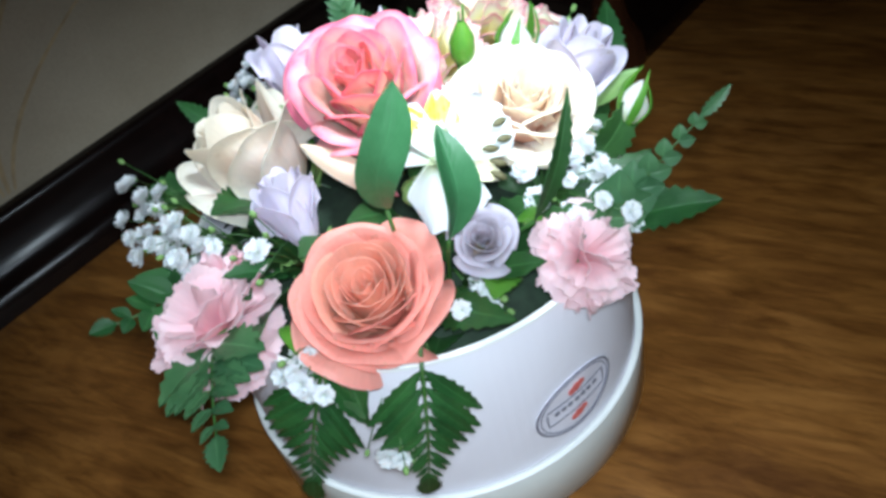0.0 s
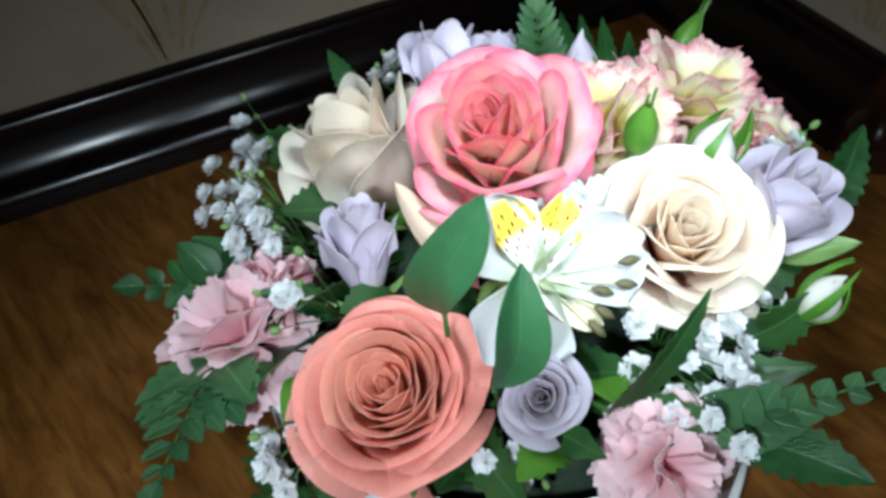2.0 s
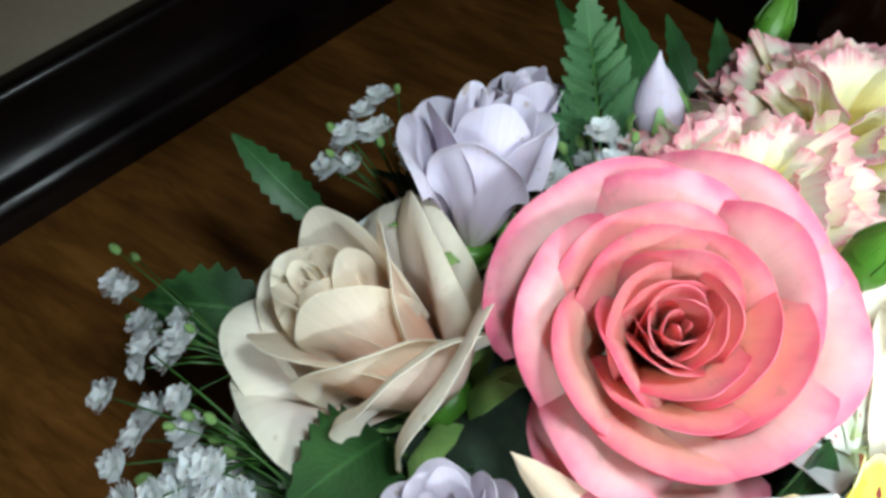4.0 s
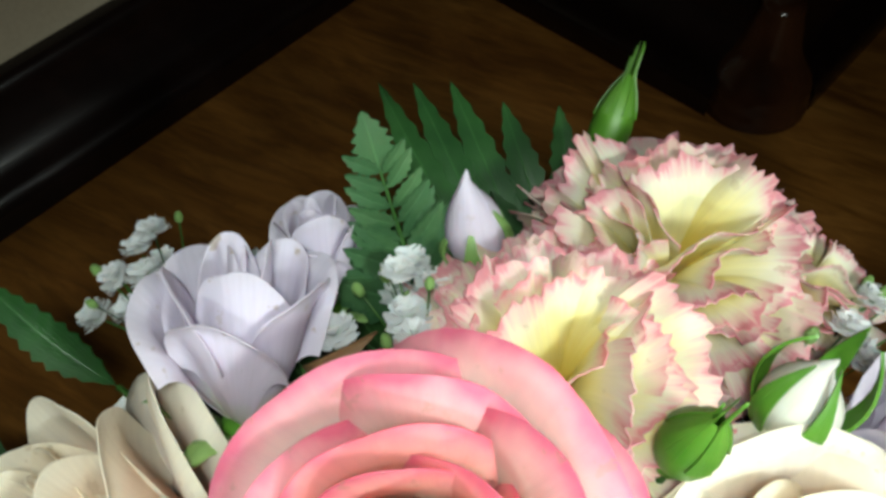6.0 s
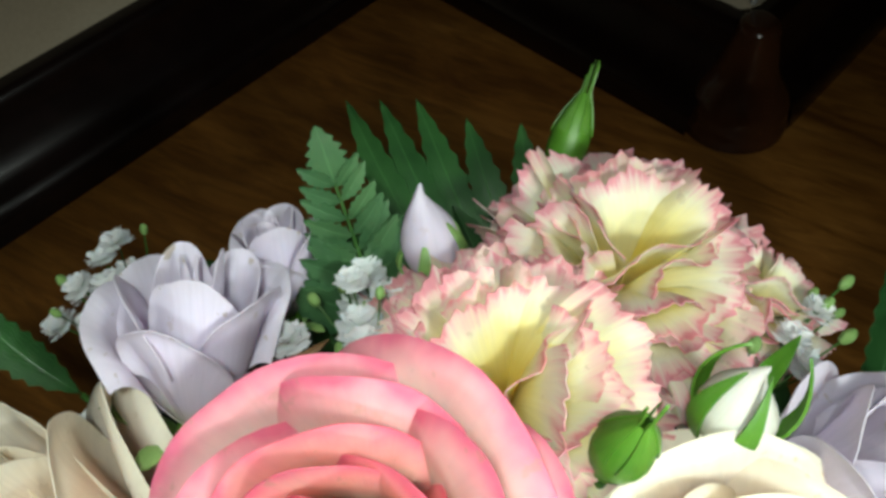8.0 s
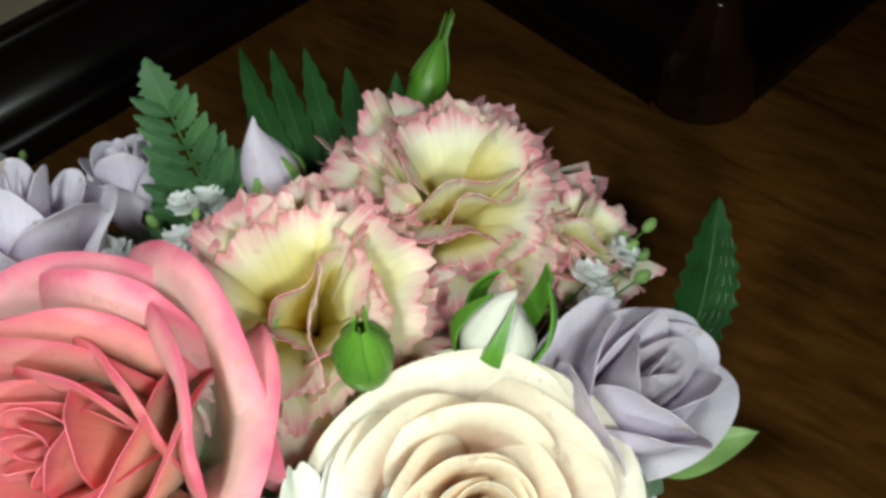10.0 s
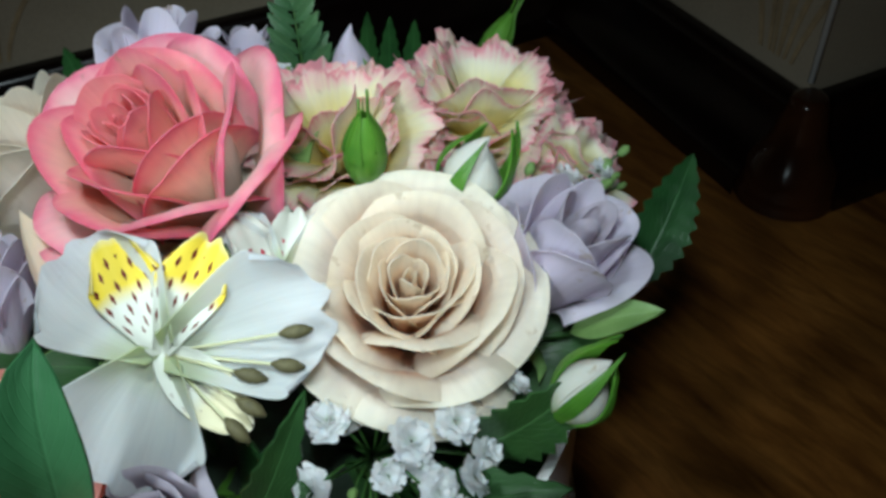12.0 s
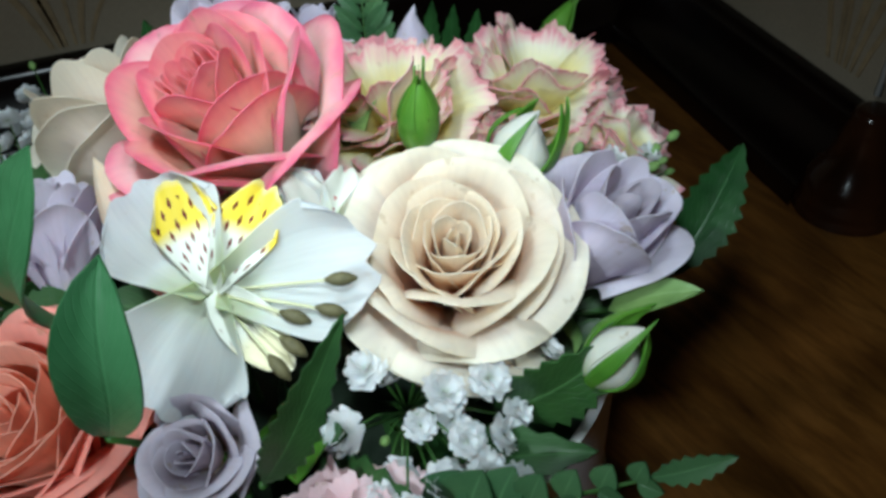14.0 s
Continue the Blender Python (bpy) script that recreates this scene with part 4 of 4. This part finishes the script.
# buds
rose_bud("closed green rose bud among carnations", V(-0.303, 0.364, 0.243), (0.15, 0.02, 0.98), 0.0077 * K, 0.034 * K, 61, show=0.0)
rose_bud("opening white rose bud in green sepals", V(-0.289, 0.394, 0.233), (0.10, 0.38, 0.92), 0.0105 * K, 0.030 * K, 63)
rose_bud("tall closed green rose bud with thin sepal tips", V(-0.386, 0.449, 0.214), (-0.16, 0.62, 0.78), 0.0074 * K, 0.037 * K, 65, show=0.0)
rose_bud("opening white rose bud with spread green sepals", V(-0.206, 0.388, 0.214), (0.20, 0.50, 0.84), 0.0085 * K, 0.026 * K, 67)
rose_bud("slim lilac-white rose bud", V(-0.388, 0.388, 0.220), (-0.30, 0.20, 0.95), 0.0095 * K, 0.036 * K, 69, LILAC, 0.6, SEPAL_PALE, cover=0.5)
rose_bud("small round green flower bud", V(-0.268, 0.272, 0.222), (0.35, -0.30, 0.88), 0.0085 * K, 0.018 * K, 71, show=0.0, green=SEPAL_PALE)


def tepal(root, m, angle, length, width, material, tilt, cupped, rng, name="tepal", broad=False):
    """A tepal: narrow and pointed, or broad with a notched, wavy end and a groove down its middle."""
    nv, nu, rows = 15, 17, []
    for j in range(nv):
        v = j / (nv - 1)
        if broad:
            w = width / 2 * (0.14 + 0.86 * math.sin(math.pi * (0.04 + 0.64 * v ** 1.1)))
        else:
            w = width / 2 * (0.16 + 0.84 * math.sin(math.pi * min(1, (0.08 + 0.80 * v ** 0.9))) ** 0.9) * (1 if v < 0.95 else 0.85)
        row = []
        for i in range(nu):
            u = 2 * i / (nu - 1) - 1
            r = length * v * (1 - 0.10 * u * u * v)
            if broad:
                end = 0.24 * u * u + 0.16 * u ** 6 + 0.07 * max(0.0, 1 - abs(u) * 4) + 0.02 * math.sin(11 * u + 5 * angle)
                r = length * (v - end * v ** 3)
            z = length * (tilt * v - cupped * v * v) + 0.16 * width * u * u + 0.05 * length * noise.noise(Vector((u * 2 + angle, v * 2, 3))) * v
            z += 0.05 * width * math.sin(7 * u + 3 * angle) * v ** 3 + 0.015 * width * math.sin(17 * u + angle) * v ** 4
            z -= 0.03 * width * max(0.0, 1 - abs(u) * 5) * math.sin(math.pi * v)
            d, s = Vector((math.cos(angle), math.sin(angle), 0)), Vector((-math.sin(angle), math.cos(angle), 0))
            row.append(m @ (d * r + s * w * u + Vector((0, 0, z))))
        rows.append(row)
    link_mesh(name, sheet(name, rows, 0.0004), material, root)


def alstroemeria(label, at, axis, up, L, seed, stamens=True, inner=(STREAKED, STREAKED_PALE)):
    rng = random.Random(seed)
    a = Vector(axis).normalized()
    y = (Vector(up) - a * Vector(up).dot(a)).normalized()
    x = y.cross(a)
    m = Matrix.Translation(at) @ Matrix((x, y, a)).transposed().to_4x4()
    root = thing("peruvian_lily", label, "lily flower", "lily flowers")
    for ang, ln, wd, tilt in ((143, 0.88, 0.86, 0.30), (24, 1.08, 0.92, 0.32), (258, 0.88, 0.98, 0.22)):
        tepal(root, m, radians(ang), L * ln, L * wd, WHITE, tilt, 0.25, rng, broad=True)
    for ang in (124, 76):
        tepal(root, m, radians(ang), L * 0.78, L * 0.44, inner[0], 0.40, 0.22, rng, "inner_tepal", True)
    tepal(root, m, radians(-32), L * 0.72, L * 0.36, inner[1], 0.45, 0.28, rng, "inner_tepal")
    if stamens:
        for k in range(5):
            ang = radians(-36 + 13 * k + rng.uniform(-6, 6))
            d, reach = Vector((math.cos(ang), math.sin(ang), 0)), rng.uniform(0.50, 0.84)
            pts = [m @ (d * L * t * reach + Vector((0, 0, L * (0.36 * t - 0.12 * t * t)))) for t in (0.05, 0.3, 0.6, 0.9, 1.0)]
            fil = link_mesh("filament", tube("filament", pts, 0.00045, 6), FILAMENT, root)
            e = pts[-1]
            ob = link_mesh("anther", tube("anther", [e - m.to_3x3() @ d * 0.0042, e - m.to_3x3() @ d * 0.002, e, e + m.to_3x3() @ d * 0.002, e + m.to_3x3() @ d * 0.0042], [0.0004, 0.0016, 0.0019, 0.0016, 0.0004], 8), ANTHER, fil)
    stem_to_foam(root, m @ Vector((0, 0, -0.002)), 0.0016)
    return root


alstroemeria("white alstroemeria with yellow dark-streaked throat", V(-0.257, 0.283, 0.243), (0.66, -0.05, 0.75), (-0.45, 0.45, 0.77), 0.047 * K, 81)
alstroemeria("second white alstroemeria behind with crimson streaks", V(-0.275, 0.322, 0.236), (0.55, 0.25, 0.80), (-0.6, 0.3, 0.7), 0.034 * K, 83, False, (STREAKED_CRIMSON, WHITE))

# ---------------------------------------------------------------- greenery
UPWARD = (0.25, -0.15, 1.0)
leaf("broad smooth green leaf, upright and curled", V(-0.261, 0.243, 0.238), V(-0.246, 0.252, 0.314), 0.023 * K, (0.60, -0.65, 0.3), LEAF_SMOOTH, 0.16, 0.45, widest=0.66, blunt=0.60, sway=-0.05)
leaf("smooth green leaf, folded and upright", V(-0.2240, 0.2460, 0.2300), V(-0.2290, 0.2630, 0.2880), 0.021 * K, (0.90, -0.15, 0.35), LEAF_SMOOTH, 0.14, 0.6, widest=0.58, blunt=0.65, sway=0.03)
frond("dark fern frond hanging over the box rim", V(-0.266, 0.178, 0.186), V(-0.285, 0.146, 0.082), 0.066 * K, (0.5, -0.75, 0.45), 10, FERN, 0.10, 91, 0.155, 6, 0.66, 0.97)
frond("dark fern frond hanging down the box side", V(-0.222, 0.206, 0.186), V(-0.226, 0.184, 0.086), 0.066 * K, (0.75, -0.55, 0.40), 10, FERN, 0.12, 92, 0.155, 6, 0.66, 0.97)
frond("green fern frond reaching out over the floor", V(-0.332, 0.156, 0.186), V(-0.262, 0.104, 0.190), 0.062 * K, (0.2, -0.4, 1), 6, FERN_PALE, 0.05, 93)
frond("green leaflet sprig beside the pink carnation", V(-0.375, 0.180, 0.175), V(-0.388, 0.119, 0.197), 0.060 * K, UPWARD, 4, FERN, 0.06, 94, 0.42, 0)
frond("slender sprig of round leaflets past the box rim", V(-0.192, 0.325, 0.186), V(-0.148, 0.386, 0.248), 0.034 * K, (0.7, -0.3, 0.6), 7, FERN_PALE, 0.02, 95, 0.55, 0, 0.6, 0.8)
leaf("toothed dark leaf past the box rim", V(-0.190, 0.340, 0.178), V(-0.138, 0.366, 0.195), 0.026 * K, UPWARD, FERN, 0.05, 0.2, 8)
leaf("toothed dark leaf standing behind the lilac rose", V(-0.258, 0.450, 0.186), V(-0.282, 0.492, 0.223), 0.023 * K, (0.8, -0.3, 0.5), FERN, 0.05, 0.2, 9)
leaf("toothed dark leaf behind the cream rose", V(-0.455, 0.285, 0.195), V(-0.500, 0.276, 0.222), 0.015 * K, (0.3, -0.5, 0.8), FERN, 0.06, 0.25, 9)
leaf("toothed dark leaf under the cream rose", V(-0.450, 0.250, 0.180), V(-0.490, 0.215, 0.182), 0.030 * K, UPWARD, LEAF, 0.06, 0.25, 7)
frond("grey-green fern frond behind the carnations", V(-0.398, 0.372, 0.190), V(-0.419, 0.376, 0.270), 0.056 * K, (0.65, -0.35, 0.6), 11, FERN_PALE, 0.06, 96, 0.24, 5, 0.65, 0.7)
for k, (x, y) in enumerate(((-0.473, 0.427), (-0.463, 0.436), (-0.453, 0.446), (-0.431, 0.451), (-0.414, 0.463))):
    leaf("toothed dark fern leaflet behind the bouquet", V(-0.395 + 0.004 * k, 0.400 + 0.008 * k, 0.185), V(x, y, 0.214), 0.013 * K, (0.5, -0.5, 0.7), FERN, 0.05, 0.2, 8, group="back leaflets")
leaf("long narrow leaf over the white blossom", V(-0.199, 0.283, 0.222), V(-0.190, 0.311, 0.286), 0.012 * K, (0.9, -0.2, 0.3), LEAF, 0.08, 0.3, 10)
leaf("small pointed leaf below the lilac rose", V(-0.245, 0.415, 0.195), V(-0.226, 0.440, 0.213), 0.014 * K, UPWARD, SEPAL_PALE, 0.08, 0.3)
leaf("shiny dark leaf beside the cream rose", V(-0.222, 0.360, 0.190), V(-0.205, 0.395, 0.228), 0.026 * K, (0.8, 0.1, 0.5), LEAF, 0.1, 0.2, 8)
leaf("bright green leaf under the pink carnation", V(-0.300, 0.190, 0.180), V(-0.272, 0.168, 0.195), 0.018 * K, UPWARD, SEPAL, 0.12, 0.3)
leaf("dark rose leaf between roses", V(-0.380, 0.245, 0.190), V(-0.372, 0.205, 0.222), 0.032 * K, UPWARD, LEAF, 0.1, 0.25, 8)
leaf("dark folded leaf under the pink rose", V(-0.285, 0.290, 0.205), V(-0.280, 0.310, 0.255), 0.030 * K, (0.8, -0.2, 0.5), LEAF, 0.1, 0.2)


def under_rose(x, y):
    """1 where an open rose lies close above."""
    return 1.0 if any(math.hypot(x - a, y - c) < 0.062 for a, c in ((-0.253, 0.214), (-0.255, 0.359), (-0.412, 0.247))) else 0.0


rng = random.Random(77)
for k in range(46):
    a = k * 2.399
    r = (0.03 + 0.105 * math.sqrt((k + 0.5) / 46))
    cx, cy = -0.3247 + r * 0.75 * math.cos(a), 0.3065 + r * 0.75 * math.sin(a)
    ox, oy = -0.3247 + (r + 0.025) * math.cos(a + 0.25), 0.3065 + (r + 0.025) * math.sin(a + 0.25)
    top = 0.232 - 0.30 * max(0, r - 0.04) - 0.04 * under_rose(ox, oy)
    leaf("dark rose leaf filling the bouquet", V(cx, cy, 0.165), V(ox, oy, top - rng.uniform(0.0, 0.02)), rng.uniform(0.022, 0.034) * K,
         (math.cos(a) * 0.6, math.sin(a) * 0.6, 0.8), LEAF, 0.1, 0.25, 8, group="filling leaves")


rng = random.Random(78)
for k in range(34):
    a = k * 2.399 + 0.7
    r = 0.02 + 0.095 * math.sqrt((k + 0.5) / 34)
    cx, cy = -0.3247 + r * math.cos(a), 0.3065 + r * math.sin(a)
    turn = a + rng.uniform(-1.4, 1.4)
    top = 0.228 - 0.22 * max(0, r - 0.04) - 0.04 * under_rose(cx, cy)
    leaf("dark pointed leaf deep in the bouquet", V(cx, cy, top - 0.03), V(cx + 0.035 * math.cos(turn), cy + 0.035 * math.sin(turn), top - rng.uniform(0.0, 0.012)),
         rng.uniform(0.016, 0.026) * K, (math.cos(a) * 0.4, math.sin(a) * 0.4, 0.9), rng.choice((LEAF, LEAF, FERN, SEPAL)), 0.1, 0.3, rng.choice((0, 7, 8)), group="filling leaves")


# ---------------------------------------------------------------- baby's breath
def cluster(label, centre, spread, count, seed, size=0.0104, buds=5):
    rng = random.Random(seed)
    heads = []
    while len(heads) < count:
        q = Vector(centre) + Vector([rng.gauss(0, 0.5) * s for s in spread])
        if all((q - h).length > size * 0.7 for h in heads):
            heads.append(q)
    c = Vector(centre)
    base = Vector((BX + (c.x - BX) * 0.62, BY + (c.y - BY) * 0.62, FOAM_TOP + 0.012))
    return spray(label, base, heads, seed, size, buds)


WB = "white baby's breath spray with tiny double florets"
for n, (c, s, k) in enumerate((
        ((-0.468, 0.205, 0.198), (0.016, 0.016, 0.010), 9), ((-0.420, 0.190, 0.200), (0.030, 0.022, 0.014), 13), ((-0.385, 0.190, 0.206), (0.018, 0.014, 0.012), 10),
        ((-0.306, 0.187, 0.238), (0.003, 0.003, 0.003), 1), ((-0.266, 0.160, 0.190), (0.022, 0.010, 0.006), 7), ((-0.228, 0.172, 0.130), (0.012, 0.008, 0.008), 3),
        ((-0.214, 0.248, 0.186), (0.016, 0.014, 0.006), 5), ((-0.206, 0.340, 0.206), (0.036, 0.040, 0.014), 24), ((-0.188, 0.342, 0.188), (0.014, 0.016, 0.008), 8),
        ((-0.466, 0.306, 0.220), (0.010, 0.018, 0.012), 8), ((-0.374, 0.345, 0.240), (0.012, 0.012, 0.008), 5), ((-0.288, 0.454, 0.222), (0.002, 0.002, 0.002), 1), ((-0.285, 0.435, 0.226), (0.004, 0.004, 0.002), 2),
        ((-0.300, 0.350, 0.222), (0.016, 0.010, 0.006), 7), ((-0.440, 0.330, 0.215), (0.014, 0.012, 0.010), 6), ((-0.395, 0.365, 0.225), (0.008, 0.008, 0.010), 4))):
    cluster(WB, V(*c), Vector(s) * K, k, 200 + n)

leaf("curled dry brown leaf scrap", V(-0.400, 0.325, 0.222), V(-0.384, 0.342, 0.240), 0.006 * K, (0.5, -0.5, 0.7), BROWN_DRY, 0.35, 0.3)

# a long loose outer petal of the pink rose, hanging beside it
hang = leaf_rows(V(-0.333, 0.2525, 0.252), V(-0.280, 0.268, 0.222), 0.015 * K, (0.3, -0.6, 0.7), 0.12, -0.5, 0, 0.1, 0.55, None, 0.7)
pink_rose = [o for o in scene.objects if o.name.startswith("rose") and "large pink" in o.get("label", "")][0]
link_mesh("petal", sheet("petal", hang, 0.0005), PINK_MID, pink_rose)
